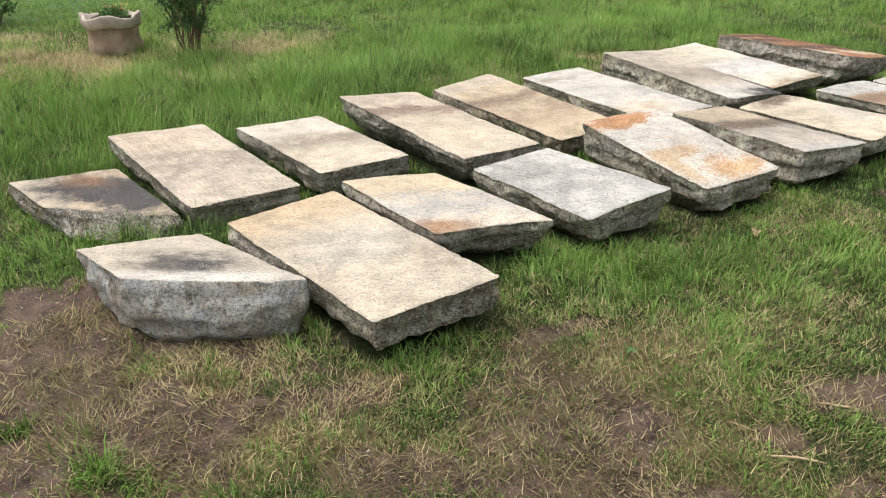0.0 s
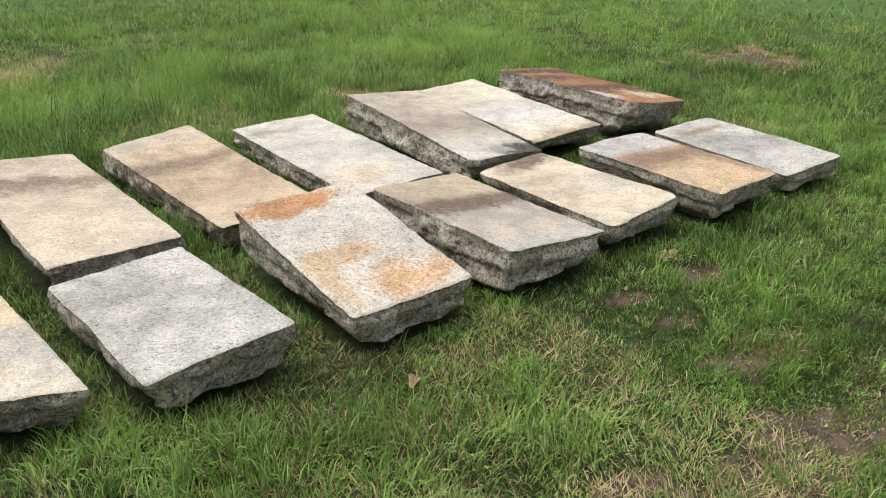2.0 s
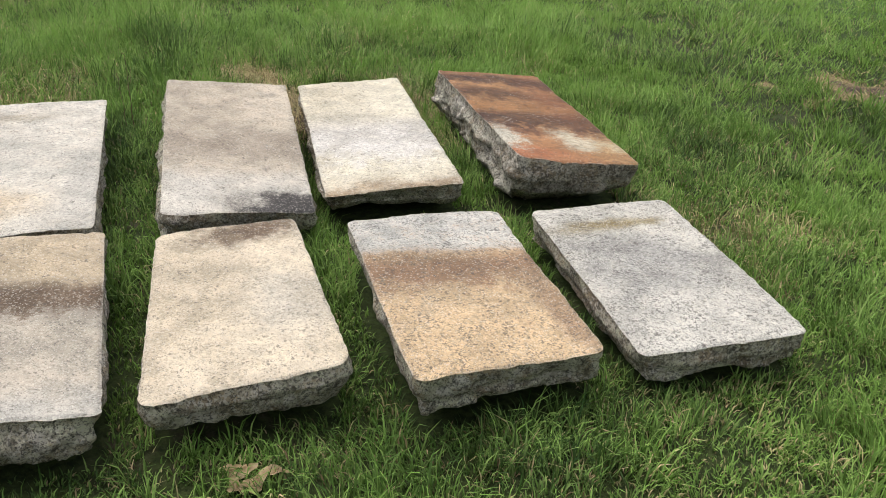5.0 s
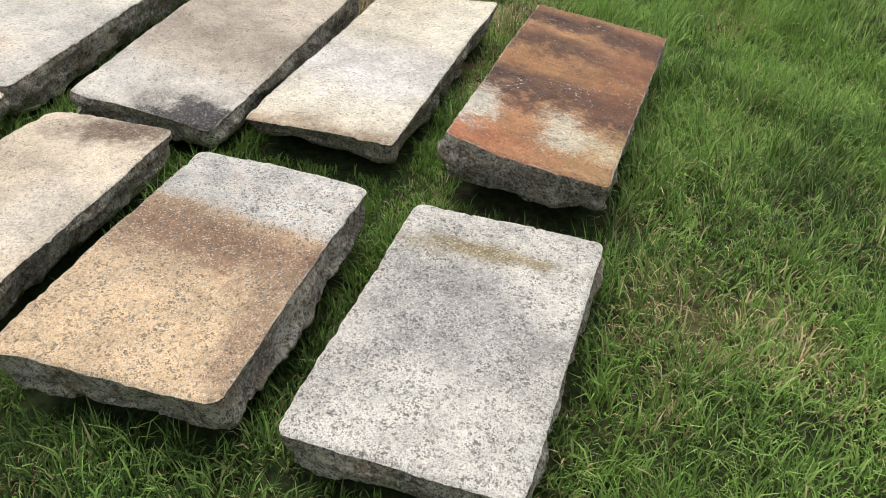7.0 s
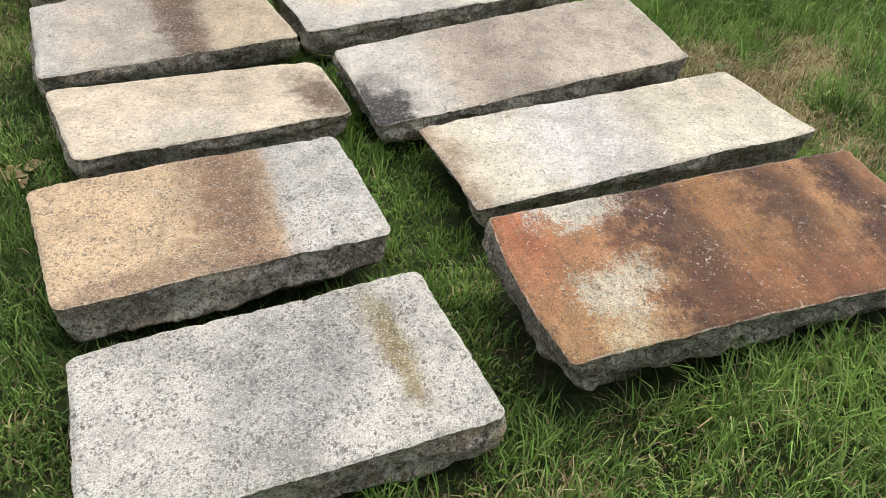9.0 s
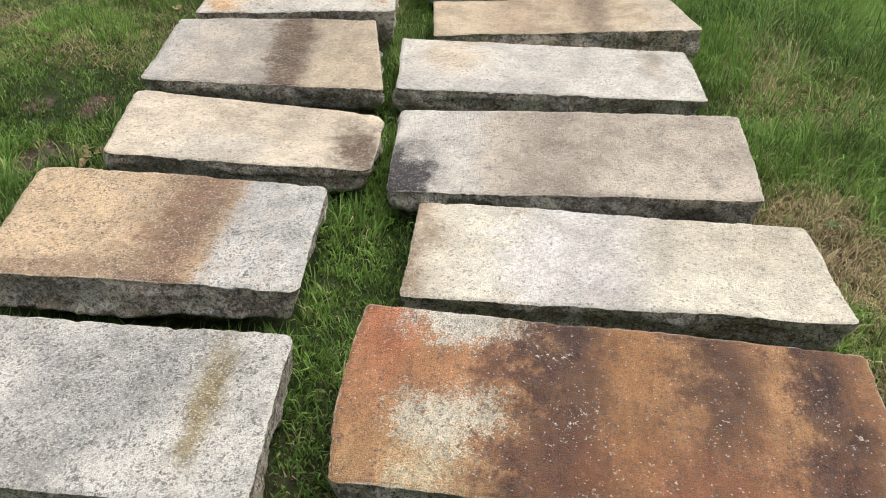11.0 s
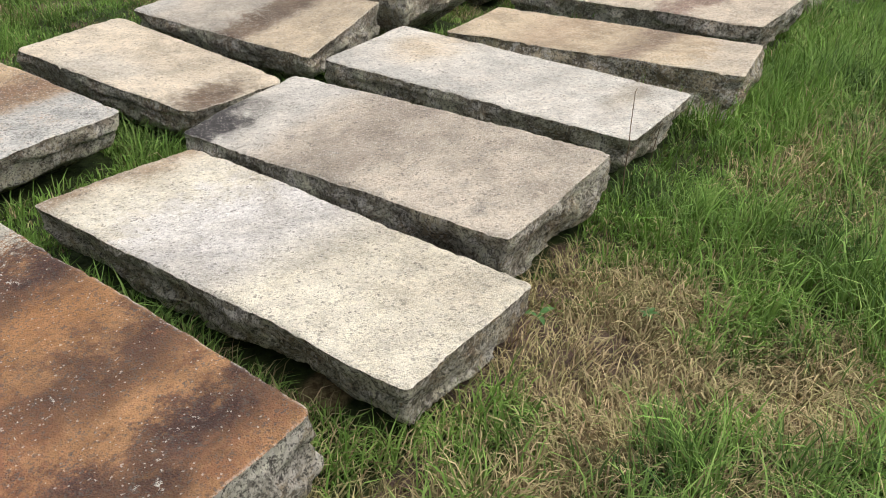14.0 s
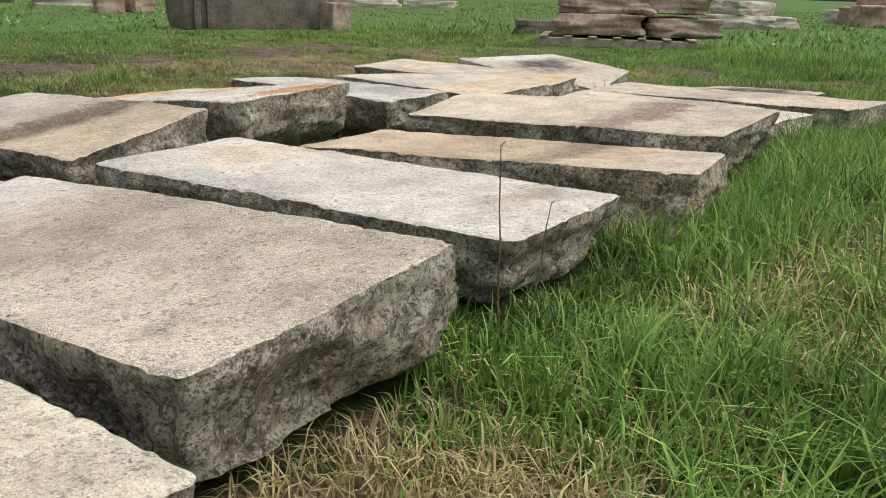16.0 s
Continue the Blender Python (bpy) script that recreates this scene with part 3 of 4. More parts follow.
slab("pale grey speckled granite slab with a mossy stain", (3.581, 5.222, 0.140), (4.045, 5.504, 0.150), (3.563, 6.283, 0.150), (3.108, 5.984, 0.154),
     granite("granite_speckled_grey", (0.48, 0.460, 0.420), (0.57, 0.545, 0.495), (("spot", 0.5, 0.55, 0.42, 0.32, (0.36, 0.35, 0.34), 0.55), ("spot", 0.55, 0.82, 0.5, 0.06, (0.27, 0.21, 0.10), 0.7)), dark=0.19, speck=0.62, light=0.16),
     low=0.04, under=(0.005, 0.01, 0.02, 0.02), rough=0.010, corner=0.03, seed=19)
# back row
slab("broken granite slab blackened by soot", (-1.865, 3.755, 0.130), (-1.178, 3.640, 0.130), (-1.705, 4.302, 0.130), (-2.192, 4.098, 0.130),
     granite("granite_sooty", CREAM, TAN, (("spot", 0.78, 0.42, 0.62, 0.75, SOOT, 1.1), ("spot", 0.62, 0.80, 0.25, 0.2, RUST, 0.4)), dark=0.06, side=(0.38, 0.37, 0.32)),
     low=0.02, under=(-0.02, 0.04, 0.03, 0.03), rough=0.014, splay=0.08, bulge=0.02, seed=23)
slab("long weathered tan granite slab with fine tooled lines", (-1.129, 3.655, 0.161), (-0.658, 3.947, 0.160), (-1.399, 4.962, 0.169), (-1.907, 4.754, 0.165),
     granite("granite_tooled_tan", (0.48, 0.40, 0.32), (0.56, 0.48, 0.38), (("spot", 0.6, 0.3, 0.6, 0.3, (0.40, 0.34, 0.28), 0.5), ("spot", 0.4, 0.85, 0.6, 0.2, (0.56, 0.44, 0.33), 0.5)), dark=0.05, streak=(42.0, 5.0, 0.16)),
     low=0.03, under=(0.03, 0.02, 0.03, 0.03), seed=25)
slab("tan granite slab with a broad grey-brown band", (-0.574, 4.067, 0.180), (-0.134, 4.378, 0.168), (-0.725, 5.163, 0.160), (-1.200, 4.935, 0.157),
     granite("granite_tan_banded", (0.53, 0.45, 0.34), CREAM, (("band", 0.42, 0.58, 0.08, (0.30, 0.25, 0.20), 0.6), ("band", 0.62, 1.3, 0.06, (0.60, 0.54, 0.46), 0.6)), dark=0.06),
     low=0.03, under=(0.03, 0.02, 0.03, 0.03), seed=27, bow=(0, 0, 0.02, 0))
slab("cream granite slab with a dark scorched band, far end raised", (0.157, 4.216, 0.200), (0.592, 4.577, 0.165), (-0.132, 5.554, 0.205), (-0.620, 5.303, 0.245),
     granite("granite_cream_banded", (0.57, 0.48, 0.37), CREAM, (("band", 0.60, 0.76, 0.05, (0.26, 0.18, 0.14), 0.75), ("band", 0.8, 1.4, 0.05, (0.50, 0.42, 0.33), 0.7), ("spot", 0.4, 0.25, 0.5, 0.3, (0.62, 0.52, 0.38), 0.5)), dark=0.05, side=(0.58, 0.55, 0.50)),
     low=0.05, under=(0.03, 0.02, 0.03, 0.06), rough=0.017, seed=29, lows=(0.04, 0.05, 0.08, 0.09))
slab("brown-tan granite slab with dark weathered bands", (0.735, 4.715, 0.130), (1.145, 5.020, 0.140), (0.382, 6.035, 0.210), (-0.021, 5.693, 0.181),
     granite("granite_brown_banded", (0.48, 0.37, 0.25), (0.54, 0.44, 0.31), (("band", 0.58, 0.70, 0.05, (0.24, 0.17, 0.12), 0.75), ("band", 0.25, 0.42, 0.08, (0.38, 0.28, 0.19), 0.6), ("band", 0.85, 1.3, 0.05, (0.52, 0.45, 0.36), 0.6)), dark=0.05, side=(0.55, 0.49, 0.38)),
     low=0.02, under=(0.03, -0.05, 0.03, 0.02), rough=0.019, seed=31, sag=0.015)
slab("white granite slab with faint ochre stains", (1.321, 4.970, 0.168), (1.771, 5.281, 0.170), (1.067, 6.331, 0.180), (0.617, 6.041, 0.173),
     granite("granite_white", PALE, (0.57, 0.53, 0.47), (("spot", 0.4, 0.18, 0.5, 0.14, (0.60, 0.48, 0.33), 0.6), ("spot", 0.3, 0.86, 0.45, 0.05, (0.34, 0.29, 0.22), 0.6), ("spot", 0.9, 0.2, 0.2, 0.3, GREY, 0.5)), dark=0.09, speck=0.5, side=(0.63, 0.57, 0.48)),
     low=0.02, under=(0.03, 0.03, 0.06, 0.03), rough=0.015, seed=33)
slab("warm grey granite slab with a sooty corner", (1.928, 5.428, 0.180), (2.377, 5.709, 0.140), (1.745, 6.773, 0.206), (1.277, 6.506, 0.255),
     granite("granite_warm_grey", (0.47, 0.40, 0.32), (0.54, 0.47, 0.38), (("band", 0.34, 0.55, 0.10, (0.33, 0.27, 0.22), 0.5), ("band", -0.3, 0.26, 0.06, (0.58, 0.55, 0.50), 0.6), ("spot", 0.86, 0.05, 0.45, 0.14, SOOT, 1.3)), dark=0.09, side=(0.62, 0.58, 0.49)),
     under=(0.03, 0.02, 0.045, -0.02), rough=0.016, seed=35, lows=(0.05, 0.04, 0.03, 0.05))
slab("cream-yellow granite slab with a brown chipped end", (2.359, 5.842, 0.140), (2.826, 6.108, 0.165), (2.168, 7.170, 0.183), (1.744, 6.907, 0.165),
     granite("granite_cream_yellow", (0.60, 0.54, 0.42), (0.64, 0.59, 0.48), (("band", -0.3, 0.07, 0.05, (0.30, 0.20, 0.12), 0.6), ("band", 0.25, 0.55, 0.10, (0.60, 0.57, 0.54), 0.7), ("spot", 0.3, 0.9, 0.3, 0.1, (0.48, 0.42, 0.32), 0.5)), dark=0.08, speck=0.5, side=(0.60, 0.56, 0.48)),
     lows=(0.05, 0.04, 0.03, 0.04), under=(0.06, 0.03, 0.02, 0.02), rough=0.013, seed=37)
slab("rust-red and plum stained granite slab, near end propped", (3.017, 6.155, 0.285), (3.453, 6.412, 0.225), (2.829, 7.479, 0.188), (2.370, 7.214, 0.240),
     granite("granite_rust_plum", (0.36, 0.19, 0.094), (0.25, 0.12, 0.064), (
         ("mottle", 0.5, 0.60, 1.1, 0.6, (0.47, 0.26, 0.125), 0.55),
         ("band", -0.3, 0.28, 0.08, (0.40, 0.205, 0.10), 0.75), ("spot", 0.12, 0.05, 0.5, 0.10, (0.42, 0.165, 0.085), 0.7), ("spot", 0.9, 0.14, 0.35, 0.22, (0.40, 0.26, 0.13), 0.6),
         ("band", 0.30, 0.47, 0.08, PLUM, 0.80), ("band", 0.61, 0.74, 0.07, PLUM, 0.66), ("band", 0.83, 0.95, 0.05, PLUM, 0.75),
         ("band", 0.48, 0.58, 0.04, (0.33, 0.165, 0.072), 0.5), ("spot", 0.85, 0.62, 0.3, 0.35, (0.26, 0.115, 0.06), 0.5),
         ("mottle", 0.06, 0.20, 0.32, 0.14, (0.54, 0.50, 0.42), 0.74), ("mottle", 0.64, 0.18, 0.34, 0.15, (0.54, 0.48, 0.37), 0.72), ("mottle", 0.95, 0.13, 0.25, 0.12, (0.50, 0.42, 0.28), 0.6),
         ("flake", 0.20, 0.37, 0.14, 0.06, PALE, 1.3), ("flake", 0.60, 0.42, 0.20, 0.10, PALE, 1.1), ("flake", 0.62, 0.70, 0.30, 0.10, PALE, 0.9), ("flake", 0.45, 0.89, 0.45, 0.08, PALE, 1.2), ("flake", 0.85, 0.55, 0.3, 0.25, (0.54, 0.42, 0.30), 0.8)),
         dark=0.12, light=0.015, speck=0.55, side=(0.60, 0.57, 0.52), streak=(3.0, 55.0, 0.12), pits=0.9),
     low=0.10, under=(0.05, 0.03, -0.012, -0.022), rough=0.017, seed=39, lows=(0.11, 0.09, 0.06, 0.09), bow=(-0.02, 0, 0, 0))


# ---- things round the slabs ----
def plain(name, c0, c1, scale=12, bump=0.5, roughness=0.9, fine=90):
    n = Nodes(name, roughness)
    a, b = n.noise(scale, 5, 0.65), n.noise(fine, 4, 0.7)
    colour = n.mix(n.ramp(n.math("ADD", n.math("MULTIPLY", a, 0.6), n.math("MULTIPLY", b, 0.4)), 0.36, 0.64), c0, c1)
    return n.finish(colour, n.math("ADD", a, b), bump, 0.008)


def rock_mesh(name, size, material, seed, cuts=9, rough=0.09, tilt=0.0):
    """A split stone: a box with worn corners, bedding ledges and lumps. Its base lies at z = 0."""
    g = np.linspace(-1, 1, cuts + 1)
    a, b = np.meshgrid(g, g)
    one = np.ones_like(a)
    idx = np.arange(a.size).reshape(a.shape)
    quad = np.stack([idx[:-1, :-1], idx[:-1, 1:], idx[1:, 1:], idx[1:, :-1]], -1).reshape(-1, 4)
    verts, quads = [], []
    for i, grid in enumerate(((a, b, one), (b, a, -one), (one, a, b), (-one, b, a), (b, one, a), (a, -one, b))):
        verts.append(np.stack(grid, -1).reshape(-1, 3))
        quads.append(quad + i * a.size)
    v = np.concatenate(verts)
    # weld the seams
    key, inverse = np.unique(np.round(v, 5), axis=0, return_inverse=True)
    quads = [inverse.ravel()[q] for q in quads]
    v = key
    r = np.linalg.norm(v, axis=1)[:, None]
    v = v * (1 - 0.10 * np.clip(r - 1.15, 0, 1))
    k = rough * fractal(v[:, 0] * 1.6 + seed, v[:, 1] * 1.6, v[:, 2] * 1.1, 4, seed)
    ledge = rough * 0.35 * np.sign(vnoise(v[:, 0] * 1.2, v[:, 1] * 1.2 + seed, v[:, 2] * 1.7, seed + 2))
    v = v * (1 + (k + ledge)[:, None] * np.array([1, 1, 0.35]))
    v[:, 2] += 0.25 * rough * fractal(v[:, 0] * 2, v[:, 1] * 2 + seed, 0, 3, seed + 4) * 2 + tilt * v[:, 0]
    v = v * np.array(size) / 2
    v[:, 2] -= v[:, 2].min()
    return mesh_from(name, v, quads, material)


def stone(name, label, size, at, turn, material, seed, category="stone", group="", tilt=0.0, rough=0.09):
    ob = new(name, rock_mesh(name, size, material, seed, 14, rough, tilt))
    ob.matrix_world = pose(*at, 0, 0, turn)
    return tagged(ob, label, category, group, "thing")


def box(bm, sx, sy, sz, m=None, bevel=0.004):
    made = bmesh.ops.create_cube(bm, size=1, matrix=(m or Matrix()) @ Matrix.Diagonal((sx, sy, sz, 1)))
    edges = {e for v in made["verts"] for e in v.link_edges}
    if bevel:
        bmesh.ops.bevel(bm, geom=list(edges), offset=bevel, segments=1, affect="EDGES")


def leaf_cloud(rng, count, place, length, width, material, name):
    """Folded leaves: place(n) gives centres and outward ways."""
    at, way = place(count)
    ln = length * rng.uniform(0.6, 1.3, count)[:, None]
    way = way + rng.normal(0, 0.5, (count, 3))
    way /= np.linalg.norm(way, axis=1)[:, None]
    across = np.cross(way, rng.normal(0, 1, (count, 3)))
    across /= np.linalg.norm(across, axis=1)[:, None]
    fold = np.cross(way, across) * ln * 0.12
    w = across * width * rng.uniform(0.7, 1.2, count)[:, None] / 2
    v = np.stack([at, at + way * ln * 0.5 + w + fold, at + way * ln, at + way * ln * 0.5 - w + fold], 1).reshape(-1, 3)
    i = np.arange(count)[:, None] * 4
    return mesh_from(name, v, [np.concatenate([i + np.array([0, 1, 2]), i + np.array([0, 2, 3])])], material, smooth=False)


def leaf_material(name, c0, c1):
    n = Nodes(name, 0.55)
    r = n.tree.nodes.new("ShaderNodeNewGeometry").outputs["Random Per Island"]
    n.link(n.mix(r, c0, c1), n.bsdf.inputs["Base Color"])
    return n.mat


SHRUB_LEAF = leaf_material("shrub_leaf", (0.030, 0.075, 0.025), (0.10, 0.19, 0.06))
WEED_LEAF = leaf_material("weed_leaf", (0.07, 0.16, 0.05), (0.22, 0.34, 0.12))
DOCK_LEAF = leaf_material("dock_leaf", (0.045, 0.12, 0.03), (0.10, 0.21, 0.06))
FLOWER = leaf_material("petals", (0.55, 0.22, 0.03), (0.75, 0.45, 0.30))
TWIG = plain("dry_twig", (0.10, 0.07, 0.045), (0.22, 0.16, 0.10), 40)
WOOD = plain("splintered_wood", (0.36, 0.25, 0.14), (0.58, 0.45, 0.29), 25)
PALLET = plain("grey_pallet_wood", (0.22, 0.18, 0.14), (0.40, 0.34, 0.27), 18)
CAST = plain("cast_stone", (0.27, 0.19, 0.135), (0.45, 0.34, 0.255), 9)
CAST_RIM = plain("cast_stone_rim", (0.36, 0.30, 0.25), (0.55, 0.48, 0.41), 9)
POTTING = plain("potting_soil", (0.03, 0.022, 0.016), (0.08, 0.06, 0.04), 30)
BROWNSTONE = plain("brown_sandstone", (0.17, 0.12, 0.095), (0.46, 0.36, 0.29), 3.5, 0.9, fine=22)
DARKSTONE = plain("dark_weathered_stone", (0.085, 0.072, 0.062), (0.19, 0.165, 0.14), 3.0, 0.9, fine=25)
PALESTONE = plain("pale_rubble", (0.30, 0.27, 0.23), (0.55, 0.50, 0.43), 4, 0.8, fine=30)
PINKSTONE = plain("pinkish_rubble", (0.26, 0.17, 0.13), (0.44, 0.33, 0.27), 4, 0.8, fine=30)


def tube(bm, points, r0, r1, sides=5):
    """A tapered stem along points."""
    rings = []
    for k, p in enumerate(points):
        r = r0 + (r1 - r0) * k / (len(points) - 1)
        p = Vector(p)
        ahead = (Vector(points[min(k + 1, len(points) - 1)]) - Vector(points[max(k - 1, 0)])).normalized()
        e1 = ahead.orthogonal().normalized()
        e2 = ahead.cross(e1)
        rings.append([bm.verts.new(p + (e1 * math.cos(6.2832 * i / sides) + e2 * math.sin(6.2832 * i / sides)) * r) for i in range(sides)])
    for a, b in zip(rings[:-1], rings[1:]):
        for i in range(sides):
            bm.faces.new((a[i], a[(i + 1) % sides], b[(i + 1) % sides], b[i]))
    bm.faces.new(rings[0][::-1])
    bm.faces.new(rings[-1])


def planter():
    thing = tagged(new("planter"), "tan cast-stone planter shaped like a folded sack", "planter", kind="thing")
    thing.matrix_world = pose(-2.93, 7.78, 0.0, 0, 0, 20)

    def lathe(profile, wave, fold):
        """Rings of (radius, height); wave: how far the rim dips, fold: depth of the folds."""
        bm = bmesh.new()
        rings = []
        for k, (r, z) in enumerate(profile):
            ring = []
            for i in range(72):
                th = 6.28319 * i / 72
                f = 1 + fold * math.sin(5 * th + 0.8) * (0.5 + 0.5 * math.sin(9 * th + z * 7)) + 0.5 * fold * math.sin(13 * th + z * 16)
                ring.append(bm.verts.new((r * f * math.cos(th) * 1.08, r * f * math.sin(th), z + wave[k] * math.cos(4 * th + 0.6))))
            rings.append(ring)
        for a, b in zip(rings[:-1], rings[1:]):
            for i in range(72):
                bm.faces.new((a[i], a[(i + 1) % 72], b[(i + 1) % 72], b[i])).smooth = True
        bm.faces.new(rings[0][::-1])
        bm.faces.new(rings[-1])
        return bm

    part("body", lathe([(0.185, -0.02), (0.20, 0.02), (0.205, 0.08), (0.19, 0.14), (0.195, 0.20), (0.205, 0.25), (0.20, 0.27)], [0, 0, 0, 0, 0, 0.004, 0.006], 0.10), CAST, thing)
    part("rim", lathe([(0.200, 0.245), (0.218, 0.238), (0.232, 0.26), (0.236, 0.30), (0.240, 0.335), (0.232, 0.348), (0.215, 0.342), (0.195, 0.31), (0.18, 0.285)], [0.006, 0.008, 0.01, 0.014, 0.02, 0.02, 0.02, 0.015, 0.01], 0.05), CAST_RIM, thing, "paler rolled-over rim with a wavy lip")
    bm = bmesh.new()
    bmesh.ops.create_cone(bm, cap_ends=True, segments=32, radius1=0.18, radius2=0.17, depth=0.04, matrix=Matrix.Translation((0, 0, 0.295)))
    part("soil", bm, POTTING, thing)
    rng = np.random.default_rng(5)
    plant = tagged(new("flowering_plant"), "low green plant with small orange-pink flowers", "plant", kind="thing")
    plant.matrix_world = pose(-2.90, 7.79, 0.31, 0, 0, 0)

    def dome(n):
        d = rng.normal(0, 1, (n, 3))
        d /= np.linalg.norm(d, axis=1)[:, None]
        d[:, 2] = np.abs(d[:, 2])
        return d * np.array([0.13, 0.12, 0.09]) * rng.uniform(0.2, 1, (n, 1)), d

    ob = new("leaves", leaf_cloud(rng, 700, dome, 0.035, 0.018, WEED_LEAF, "leaves"))
    ob.parent = plant

    def crown(n):
        at, d = dome(n)
        at[:, 2] = 0.07 + 0.05 * rng.uniform(0, 1, n)
        return at, d

    for k in range(14):
        at, way = crown(1)
        ob = new("flower", leaf_cloud(rng, 7, lambda n: (np.repeat(at, n, 0), np.repeat(way, n, 0)), 0.016, 0.014, FLOWER, "flower"))
        ob.parent = plant


planter()


def shrub(label, x, y, height, spread_r, stems, leaves, material, seed, size=0.03):
    rng = np.random.default_rng(seed)
    thing = tagged(new("shrub"), label, "shrub", kind="thing")
    thing.matrix_world = pose(x, y, 0)
    tips = []
    for k in range(stems):
        th = 6.28 * k / stems + rng.uniform(-0.4, 0.4)
        lean = rng.uniform(0.25, 1.0) * spread_r
        pts, p = [], Vector((0.06 * math.cos(th), 0.06 * math.sin(th), -0.03))
        for j in range(7):
            pts.append(tuple(p))
            p = p + Vector((lean * math.cos(th) / 6 + rng.normal(0, 0.02), lean * math.sin(th) / 6 + rng.normal(0, 0.02), height / 6 * rng.uniform(0.85, 1.1)))
        bm = bmesh.new()
        tube(bm, pts, 0.011, 0.003)
        for j in range(2, 6):
            for _ in range(3):
                q = Vector(pts[j]) + Vector(rng.normal(0, 0.09, 3)) + Vector((0, 0, 0.08))
                tube(bm, [pts[j], tuple((Vector(pts[j]) + q) / 2 + Vector((0, 0, 0.01))), tuple(q)], 0.004, 0.0015, 4)
                tips.append((pts[j], tuple(q)))
        part("stem", bm, TWIG, thing)
    tips = np.array(tips)

    def along(n):
        k = rng.integers(0, len(tips), n)
        f = rng.uniform(0.1, 1.15, (n, 1))
        return tips[k, 0] * (1 - f) + tips[k, 1] * f + rng.normal(0, 0.02, (n, 3)), rng.normal(0, 1, (n, 3)) + np.array([0, 0, 0.5])

    ob = new("foliage", leaf_cloud(rng, leaves, along, size, size * 0.5, material, "foliage"))
    ob.parent = thing
    return thing


shrub("dark green multi-stemmed shrub beside the planter", -2.22, 7.75, 0.95, 0.26, 11, 5200, SHRUB_LEAF, 8)
shrub("pale green weedy bush on the lawn", -4.75, 9.2, 0.45, 0.3, 7, 1500, WEED_LEAF, 9, 0.05)


def stem(label, x, y, z0, lean, height, thick, seed):
    rng = np.random.default_rng(seed)
    pts = [(0.0, 0.0, 0.0)]
    for j in range(1, 8):
        pts.append((lean[0] * j / 7 + rng.normal(0, 0.002), lean[1] * j / 7 + rng.normal(0, 0.002), height * j / 7))
    bm = bmesh.new()
    tube(bm, pts, thick, thick * 0.45, 6)
    for j in range(2, 8):
        p = Vector(pts[j])
        tube(bm, [tuple(p), tuple(p + Vector((rng.normal(0, 0.005), rng.normal(0, 0.005), 0.006)))], thick * 0.7, thick * 0.3, 4)
    ob = part("dead_weed", bm, TWIG, None)
    ob.matrix_world = pose(x, y, z0)
    return tagged(ob, label, "weed", kind="thing")


stem("thin dead brown weed stem standing between two slabs", 1.135, 6.405, -0.02, (0.012, -0.01), 0.40, 0.0022, 1)
stem("short thin dead weed stem between two slabs", 1.09, 6.42, -0.02, (-0.03, 0.015), 0.30, 0.0018, 2)


def splinter(label, x, y, turn, length, seed, width=0.012, name="wood_splinter"):
    rng = np.random.default_rng(seed)
    bm = bmesh.new()
    box(bm, length, width, 0.006, None, 0.0015)
    bmesh.ops.subdivide_edges(bm, edges=[e for e in bm.edges if e.calc_length() > length * 0.7], cuts=6)
    for v in bm.verts:
        f = abs(v.co.x) / (length / 2)
        v.co.y *= 1 - 0.75 * f ** 2
        v.co.y += 0.3 * width * math.sin(v.co.x * 30 + seed)
        v.co.z += 0.004 * math.sin(v.co.x * 18 + seed)
    ob = part(name, bm, WOOD, None)
    ob.matrix_world = pose(x, y, float(ground_height(x, y)) + 0.006, 0, 0, turn)
    return tagged(ob, label, "twig", kind="thing")


splinter("pale splintered wood stick lying on bare soil", 1.09, 2.055, -14, 0.20, 1, 0.009)
splinter("thin pale twig on bare soil", 0.99, 2.20, -35, 0.09, 2, 0.006)
splinter("thin pale twig on the soil", 1.33, 2.31, -8, 0.12, 3, 0.009)
splinter("thin brown twig in the grass", 3.177, 3.694, 12, 0.09, 4, 0.006)
splinter("thin dry twig in the grass", 3.04, 4.66, 65, 0.10, 5, 0.005)


def dry_leaf(x, y, turn, size, seed):
    bm = bmesh.new()
    rng = random.Random(seed)
    rim = []
    for k in range(14):
        th = 6.28319 * k / 14
        r = size * (0.42 + 0.10 * math.sin(3 * th + seed) + rng.uniform(-0.05, 0.05))
        rim.append(bm.verts.new((r * math.cos(th) * 1.3, r * math.sin(th) * 0.8, 0.007 * math.sin(2 * th + seed) + 0.008)))
    heart = bm.verts.new((0, 0, 0.006))
    for a, b in zip(rim, rim[1:] + rim[:1]):
        bm.faces.new((heart, a, b))
    bmesh.ops.solidify(bm, geom=bm.faces[:], thickness=0.0008)
    ob = part("dry_leaf", bm, WOOD, None)
    ob.matrix_world = pose(x, y, float(ground_height(x, y)) + 0.026, 4, -3, turn)
    return tagged(ob, "curled dry tan leaf lying in the grass", "leaf", "fallen leaves", "thing")


for x, y, turn, size, seed in ((2.68, 4.575, 20, 0.075, 1), (2.735, 4.555, 80, 0.07, 2), (2.70, 4.52, 150, 0.055, 3), (2.77, 4.60, 200, 0.05, 4), (1.505, 3.62, 70, 0.06, 5), (2.48, 7.40, 30, 0.055, 6), (2.42, 4.24, 10, 0.03, 7)):
    dry_leaf(x, y, turn, size, seed)


